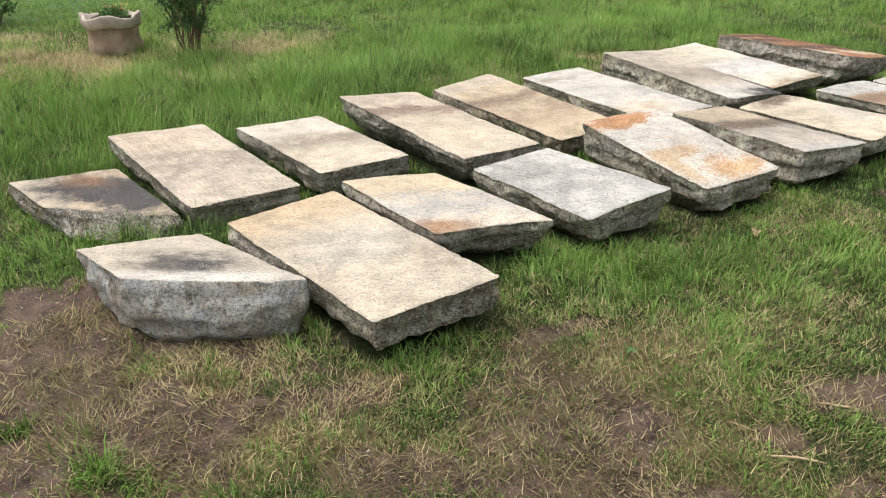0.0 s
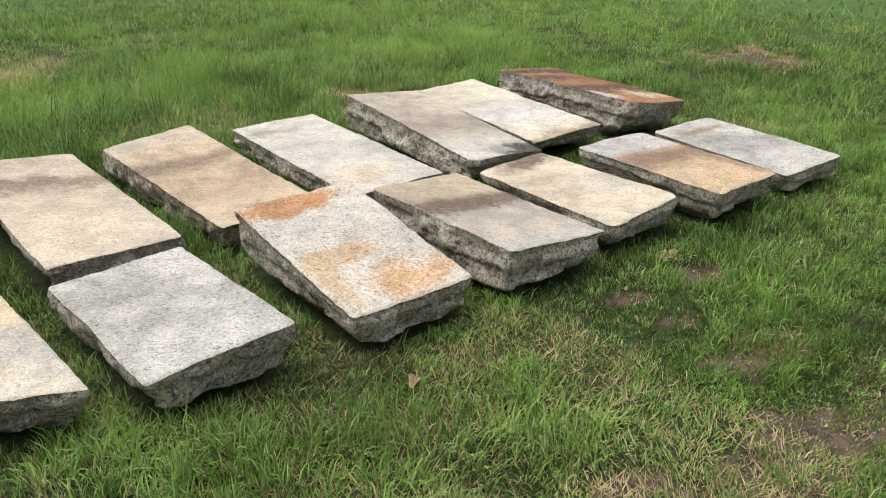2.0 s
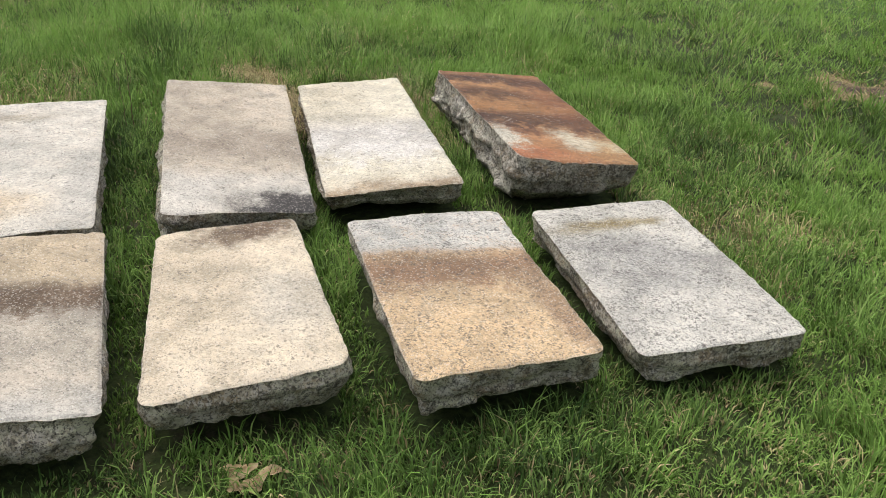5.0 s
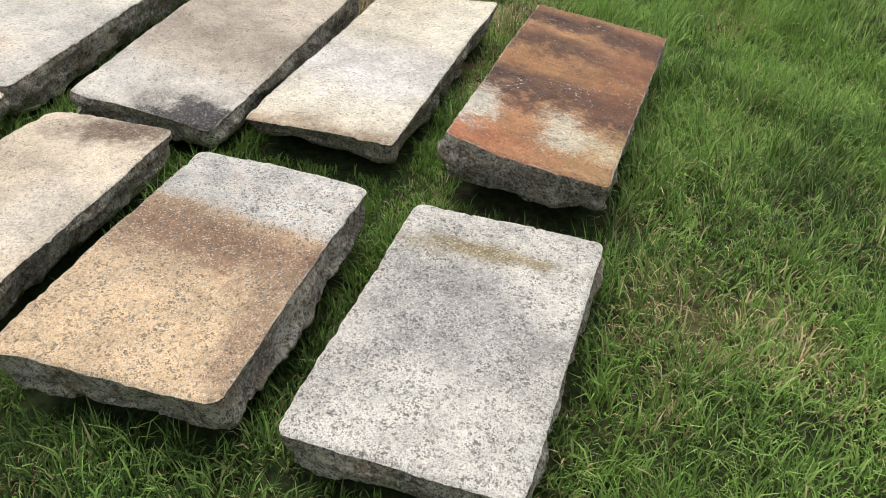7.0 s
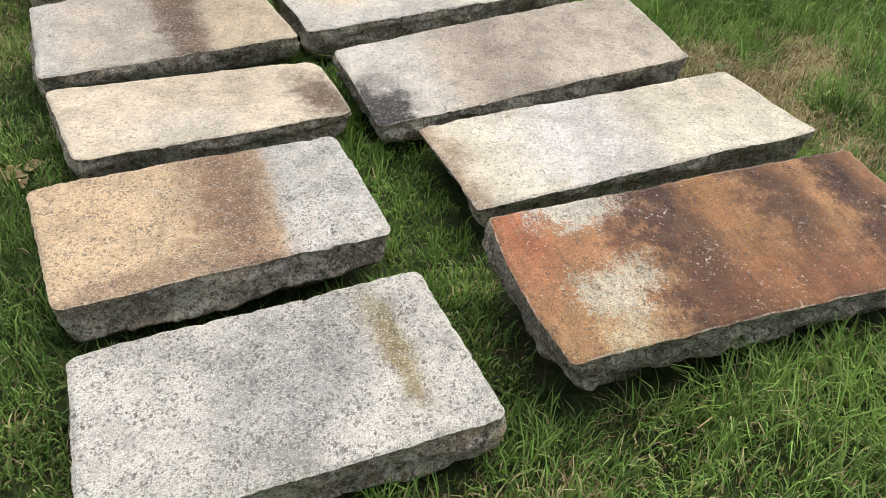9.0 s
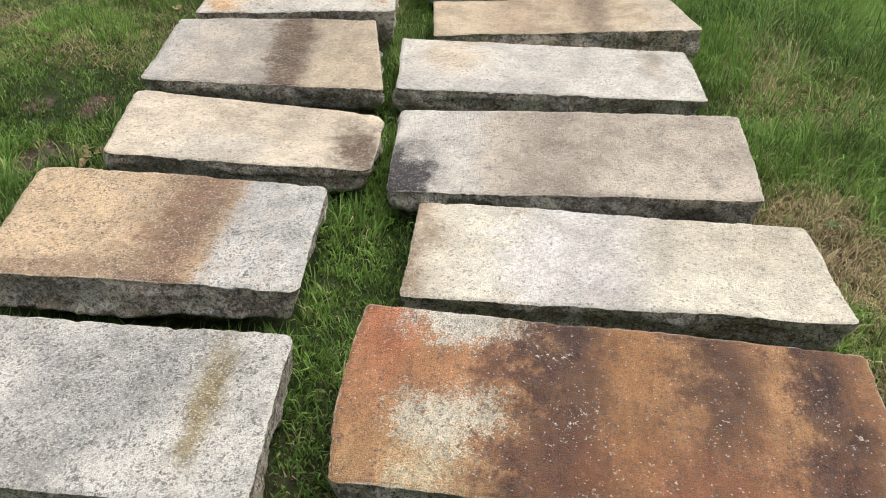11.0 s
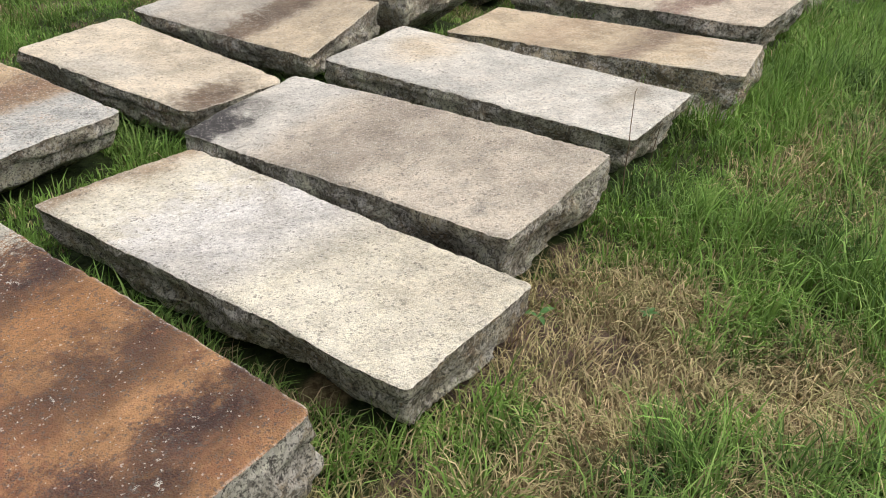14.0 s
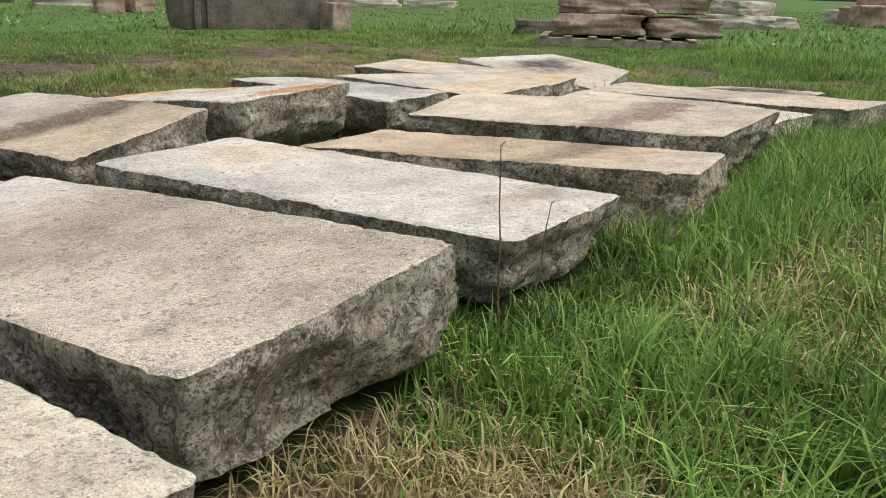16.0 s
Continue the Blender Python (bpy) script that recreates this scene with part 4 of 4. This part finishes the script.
def dock(x, y, turn, count, length, seed):
    """A rosette of broad weed leaves."""
    thing = tagged(new("broadleaf_weed"), "broad green weed leaves growing in the grass", "plant", "broad-leaved weeds", "thing")
    thing.matrix_world = pose(x, y, 0, 0, 0, turn)
    rng = random.Random(seed)
    for k in range(count):
        bm = bmesh.new()
        th = 6.28 * k / count + rng.uniform(-0.3, 0.3)
        ln, rows = length * rng.uniform(0.7, 1.1), []
        for j in range(8):
            f = j / 7
            w = ln * 0.16 * math.sin(math.pi * min(1, f * 0.92 + 0.06)) + 0.001
            d, z = ln * f, 0.02 + ln * (0.75 * f - 0.6 * f * f)
            rows.append([bm.verts.new((d * math.cos(th) - s * w * math.sin(th), d * math.sin(th) + s * w * math.cos(th), z + abs(s) * w * 0.35)) for s in (-1, 0, 1)])
        for a, b in zip(rows[:-1], rows[1:]):
            for i in (0, 1):
                bm.faces.new((a[i], a[i + 1], b[i + 1], b[i])).smooth = True
        part("leaf", bm, DOCK_LEAF, thing)
    return thing


dock(1.69, 6.86, 200, 3, 0.05, 1)
dock(1.05, 7.05, 0, 5, 0.035, 3)
dock(0.72, 2.62, 0, 5, 0.03, 4)
dock(1.42, 6.95, 70, 6, 0.03, 5)

# ---- far side of the yard ----
for label, size, at, turn, seed, tilt in (
    ("broad brown sandstone flag at the bottom of a stack", (1.10, 0.90, 0.26), (-4.62, -1.80, 0.13), -35, 1, 0.0),
    ("grey-brown sandstone flag lying on a pallet", (0.95, 0.85, 0.24), (-5.55, -1.38, 0.11), -28, 2, 0.03),
    ("long brown sandstone flag in a stack", (1.15, 0.80, 0.22), (-4.72, -1.78, 0.38), -38, 3, 0.04),
    ("dark grey sandstone flag leaning in a stack", (1.05, 0.80, 0.22), (-5.35, -1.50, 0.40), -30, 4, 0.06),
    ("thin reddish sandstone flag on top of a stack", (1.10, 0.70, 0.18), (-4.85, -1.74, 0.60), -36, 5, 0.02),
):
    stone("sandstone_flag", label, size, at, turn, BROWNSTONE, seed, "stone slab", "stack of sandstone flags", tilt, 0.12)


def pallet():
    thing = tagged(new("pallet"), "weathered grey wooden pallet under a stack of stone", "pallet", kind="thing")
    thing.matrix_world = pose(-4.75, -1.68, 0.0, 0, 0, -34)
    for k in range(7):
        bm = bmesh.new()
        box(bm, 0.10, 1.15, 0.022, Matrix.Translation((-0.95 + 0.30 * k, 0, 0.115)), 0.003)
        part("deck_board", bm, PALLET, thing)
    for k in range(3):
        bm = bmesh.new()
        box(bm, 1.95, 0.09, 0.10, Matrix.Translation((-0.05, -0.5 + 0.5 * k, 0.05)), 0.004)
        part("runner", bm, PALLET, thing)


pallet()


def dark_block():
    thing = tagged(new("stone_trough"), "large dark weathered stone trough with upright ribs", "trough", kind="thing")
    thing.matrix_world = pose(-0.84, -5.35, -0.03, 0, 0, 9)
    body = new("body", rock_mesh("body", (2.25, 0.8, 0.72), DARKSTONE, 17, 22, 0.012))
    body.parent = thing
    for x in (0.72, 0.90):
        rib = new("rib", rock_mesh("rib", (0.09, 0.10, 0.70), DARKSTONE, 18, 8, 0.03))
        rib.parent = thing
        rib.location = (x, 0.40, 0.0)


dark_block()
stone("stone_block", "small brown stone block beside a trough", (0.34, 0.4, 0.42), (-2.06, -5.05, -0.02), 20, BROWNSTONE, 21, "stone block", rough=0.05)
for label, size, at, turn, mat, seed in (
    ("pinkish rough stone in the yard", (0.55, 0.4, 0.45), (0.75, -11.2, -0.03), 10, PINKSTONE, 31), ("pinkish rough stone in the yard", (0.5, 0.45, 0.5), (0.15, -11.4, -0.03), 30, PINKSTONE, 32),
    ("low grey stone half hidden in grass", (0.75, 0.4, 0.22), (-5.2, -4.3, -0.02), -25, DARKSTONE, 33),
    ("stacked pale grey stone in tall grass", (1.3, 0.9, 0.30), (-11.6, -6.9, -0.03), -20, PALESTONE, 34), ("stacked pale grey stone in tall grass", (1.2, 0.8, 0.28), (-12.5, -7.0, -0.03), -10, PALESTONE, 35),
    ("stacked pale grey stone in tall grass", (1.2, 0.8, 0.30), (-11.8, -6.95, 0.26), 5, PALESTONE, 36), ("ochre stone on top of a stack", (0.6, 0.5, 0.25), (-12.3, -7.05, 0.27), 30, WOOD, 37),
    ("reddish-brown rubble stone in the far yard", (1.1, 0.8, 0.5), (-18.2, -9.4, -0.04), 15, PINKSTONE, 38), ("reddish-brown rubble stone in the far yard", (1.2, 0.9, 0.55), (-17.4, -8.3, -0.04), 60, PINKSTONE, 39),
    ("reddish-brown rubble stone in the far yard", (1.0, 0.8, 0.45), (-18.0, -8.9, 0.40), 40, PINKSTONE, 40), ("pale rubble stone in the far yard", (0.8, 0.7, 0.4), (-18.6, -10.4, -0.04), 20, PALESTONE, 41),
    ("long pale stone at the far end of the yard", (2.2, 0.7, 0.28), (-7.6, -19.8, -0.04), -20, PALESTONE, 42), ("long pale stone at the far end of the yard", (1.8, 0.7, 0.26), (-10.2, -20.4, -0.04), -25, PALESTONE, 43),
    ("dark stone block at the edge of the yard", (0.7, 0.6, 0.7), (3.0, -17.6, -0.04), 0, DARKSTONE, 44),
    ("long pale stone at the far end of the yard", (2.0, 0.6, 0.22), (1.2, -15.5, -0.04), 5, PALESTONE, 45),
):
    stone("rubble_stone", label, size, at, turn, mat, seed, "stone", "rubble in the yard")


def crumbs():
    """Small stones and clods on the bare soil."""
    rng = np.random.default_rng(77)
    V, F, total = [], [], 0
    base = np.array([(1, 0, 0), (-1, 0, 0), (0, 1, 0), (0, -1, 0), (0, 0, 1), (0, 0, -1)], float)
    tris = np.array([(0, 2, 4), (2, 1, 4), (1, 3, 4), (3, 0, 4), (2, 0, 5), (1, 2, 5), (3, 1, 5), (0, 3, 5)])
    x, y = rng.uniform(-2.4, 3.4, 9000), rng.uniform(1.5, 4.8, 9000)
    keep = (bare_field(x, y) > 0.45) & ~in_slabs(x, y, -0.03)
    for px, py in zip(x[keep], y[keep]):
        r = 0.0025 + 0.006 * rng.uniform(0, 1) ** 3
        V.append(base * r * rng.uniform(0.6, 1.4, (6, 3)) + rng.normal(0, 0.15 * r, (6, 3)) + (px, py, 0))
        V[-1][:, 2] += float(ground_height(px, py)) + r * 0.2
        F.append(tris + total)
        total += 6
    me = mesh_from("soil_crumbs", np.concatenate(V), [np.concatenate(F)], plain("soil_crumb", (0.12, 0.08, 0.055), (0.46, 0.39, 0.31), 30), smooth=False)
    tagged(new("soil_crumbs", me), "small stones and clods on bare soil", "pebbles", kind="stuff")


crumbs()


# ---- the lawn ----
def tall_field(x, y):
    u, v = plan(x, y)
    n = fractal(x * 0.9, y * 0.9, 0, 3, 41)
    t = 0.80 + 0.3 * n + 0.45 * vnoise(x * 3.6, y * 3.6, 0, 43)
    t = t + 0.60 * step(2.3, 2.9, v) * step(5.6, 4.4, v) * step(4.4, 3.4, u) * step(-1.5, 0.2, u) + 0.8 * spot(x, y, -5.5, -4.5, 3.0, 2.2) + 0.05 * step(2.3, 3.6, v) + 0.12 * step(4.2, 5.5, u) - 0.20 * step(3.6, 0.5, u) * step(0.9, -0.4, v) - 0.24 * step(1.6, 0.2, v) * step(6.5, 5.0, u)
    return np.clip(t, 0.30, 2.1)


def near_field(u, v):
    """1 on the strip of lawn round the slabs that one walks along, less beyond it."""
    front = step(-2.6, -2.0, u) * step(6.6, 6.1, u) * step(-2.1, -1.7, v) * step(0.9, 0.4, v)
    end = step(3.9, 4.4, u) * step(4.6, 4.0, v) * step(6.6, 6.1, u) * step(-2.2, -1.8, v)
    back = step(1.2, 1.8, u) * step(6.6, 6.1, u) * step(1.7, 2.1, v) * step(4.5, 3.9, v)
    between = step(-1.4, -1.0, u) * step(6.0, 5.6, u) * step(-0.2, 0.2, v) * step(2.9, 2.6, v)
    return np.maximum(np.maximum(front, end), np.maximum(back, between))


def blades(rng, x, y, az, length, width, lie, dry, tint, bent):
    """Tapered blades from arrays of roots and sizes: verts, quads, tris and attributes. bent: a joint half-way up."""
    n = len(x)
    z = ground_height(x, y) - 0.003
    dirx, diry = np.cos(az), np.sin(az)
    spin = az + np.pi / 2 + rng.normal(0, 0.6, n)
    wx, wy = np.cos(spin) * width / 2, np.sin(spin) * width / 2
    lean0, lean1 = lie * 0.35, lie
    mx, mz = np.sin(lean0) * 0.55 * length, np.cos(lean0) * 0.55 * length
    tx, tz = mx + np.sin(lean1) * 0.45 * length, mz + np.cos(lean1) * 0.45 * length
    root = np.stack([x, y, z], -1)
    side = np.stack([wx, wy, np.zeros(n)], -1)
    mid = root + np.stack([dirx * mx, diry * mx, np.maximum(mz, 0.010)], -1)
    tip = root + np.stack([dirx * tx, diry * tx, np.maximum(tz, 0.014)], -1)
    if not bent:
        verts = np.stack([root - side, root + side, tip], 1).reshape(-1, 3)
        i = np.arange(n)[:, None] * 3
        return verts, np.zeros((0, 4), int), i + np.array([0, 1, 2]), np.repeat(tint, 3), np.repeat(dry, 3), np.tile([0, 0, 1.0], n)
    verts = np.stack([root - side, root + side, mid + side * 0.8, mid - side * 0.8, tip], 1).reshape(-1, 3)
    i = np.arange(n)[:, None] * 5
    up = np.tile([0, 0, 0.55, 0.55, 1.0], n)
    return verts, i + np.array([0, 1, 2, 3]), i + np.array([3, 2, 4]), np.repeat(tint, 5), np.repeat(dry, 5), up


def build_lawn():
    rng = np.random.default_rng(12)
    V, Q, T, A, B, C = [], [], [], [], [], []
    total = 0

    def sow(x, y, tuft, reach, size, breadth, straw=False, bent=True):
        nonlocal total
        # tufts of blades round each seed
        bare, dryness, tall = [np.repeat(f(x, y), tuft) for f in (bare_field, dry_field, tall_field)]
        shade = np.repeat(0.30 * fractal(x * 1.6, y * 1.6, 0, 3, 51) + 0.34 * step(2.2, 4.4, plan(x, y)[1]) + 0.12 * step(3.8, 5.5, plan(x, y)[0]) - 0.03 - 0.12 * step(0.6, -0.2, plan(x, y)[1]), tuft)
        shade = shade + np.repeat(rng.normal(0, 0.30, len(x)) + 0.28 * vnoise(x * 11, y * 11, 0, 57), tuft)
        tall = tall * np.repeat(rng.choice([0.6, 0.8, 1.0, 1.5], len(x)), tuft)
        thin = np.repeat(rng.uniform(0, 1, len(x)), tuft)
        # the sward leans over in swathes
        swathe = np.repeat(2.6 * fractal(x * 1.4, y * 1.4, 0, 2, 71) + 3.4 * vnoise(x * 9, y * 9, 0, 73) + 2.0, tuft)
        dx, dy = rng.normal(0, reach, (2, len(x) * tuft))
        pull = rng.uniform(0, 1, len(dx)) < 0.48
        az = np.where(pull, swathe + rng.normal(0, 0.7, len(dx)), np.arctan2(dy, dx) + rng.normal(0, 0.7, len(dx)))
        x, y = np.repeat(x, tuft) + dx, np.repeat(y, tuft) + dy
        if straw:
            bare, dryness = 0.55 * (1 - np.maximum(bare, step(0.35, 0.7, dryness))) + 0.62 * step(0.72, 0.98, bare) * (1 - step(0.5, 0.9, dryness)), np.ones(len(x))
        keep = (0.75 * thin + 0.25 * rng.uniform(0, 1, len(x)) > bare * 0.95) & ~in_slabs(x, y, 0.035)
        x, y, az, bare, dryness, tall, shade = [f[keep] for f in (x, y, az, bare, dryness, tall, shade)]
        dry = (rng.uniform(0, 1, len(x)) < dryness + 0.5 * bare).astype(float) * rng.uniform(0.6, 1.0, len(x))
        dry = np.maximum(dry, rng.uniform(0, 0.16, len(x)))
        length = size * tall * rng.uniform(0.45, 1.45, len(x)) * (1 - 0.35 * dry) * (1 - 0.4 * bare) * (1 - 0.35 * dryness)
        if straw:
            length = size * rng.uniform(0.5, 1.5, len(x))
        lie = np.clip(rng.normal(1.0, 0.40, len(x)) + 0.75 * dry + 0.3 * dryness + 0.5 * straw, 0.1, 1.55)
        tint = np.clip(rng.normal(0.42, 0.32, len(x)) + shade, 0, 1)
        v, q, t, a, b, c = blades(rng, x, y, az, length, breadth * rng.uniform(0.6, 1.35, len(x)), lie, dry, tint, bent)
        V.append(v), Q.append(q + total), T.append(t + total), A.append(a), B.append(b), C.append(c)
        total += len(v)

    def across_plan(u, v):
        return ORIGIN[0] + u * ALONG[0] + v * ACROSS[0], ORIGIN[1] + u * ALONG[1] + v * ACROSS[1]

    # dense turf round the slabs
    n = 80000
    u, v = rng.uniform(-3.2, 6.6, n), rng.uniform(-2.3, 5.2, n)
    close = rng.uniform(0, 1, n) < near_field(u, v)
    x, y = across_plan(u[close], v[close])
    free = ~in_slabs(x, y, 0.03)
    sow(x[free], y[free], 13, 0.018, 0.096, 0.0046)
    # thinning out as it goes away from them
    n = 90000
    u, v = rng.uniform(-7.5, 10.5, n), rng.uniform(-6.5, 10.5, n)
    off = np.maximum(np.maximum(-3.2 - u, u - 6.4), np.maximum(-2.1 - v, v - 5.0))
    rest = (rng.uniform(0, 1, n) > near_field(u, v)) & (rng.uniform(0, 1, n) < step(4.6, 0.4, off) + 0.22)
    u, v, off = u[rest], v[rest], off[rest]
    inner = off < 0.8
    sow(*across_plan(u[inner], v[inner]), 14, 0.030, 0.092, 0.0072, False, False)
    sow(*across_plan(u[~inner], v[~inner]), 10, 0.040, 0.085, 0.0095, False, False)
    # dead straw lying on worn ground
    n = 34000
    sow(*across_plan(rng.uniform(-2.6, 2.8, n), rng.uniform(-2.2, 1.2, n)), 5, 0.022, 0.055, 0.0042, True, False)
    sow(rng.uniform(-4.6, -1.0, 9000), rng.uniform(6.6, 8.6, 9000), 5, 0.03, 0.09, 0.006, True, False)
    sow(rng.uniform(0.8, 2.6, 3300), rng.uniform(6.6, 7.8, 3300), 5, 0.02, 0.075, 0.0030, True)
    # the lawn beyond
    n = 30000
    x, y = rng.uniform(-34, 16, n), rng.uniform(-40, 26, n)
    u, v = plan(x, y)
    far = ~((u > -7) & (u < 10) & (v > -6) & (v < 10))
    sow(x[far], y[far], 5, 0.16, 0.13, 0.035, False, False)
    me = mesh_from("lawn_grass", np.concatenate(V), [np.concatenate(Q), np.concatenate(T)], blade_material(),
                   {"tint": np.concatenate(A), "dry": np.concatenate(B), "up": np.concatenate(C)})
    return tagged(new("lawn_grass", me), "green lawn grass with straw-coloured dry blades", "grass", kind="stuff")


build_lawn()
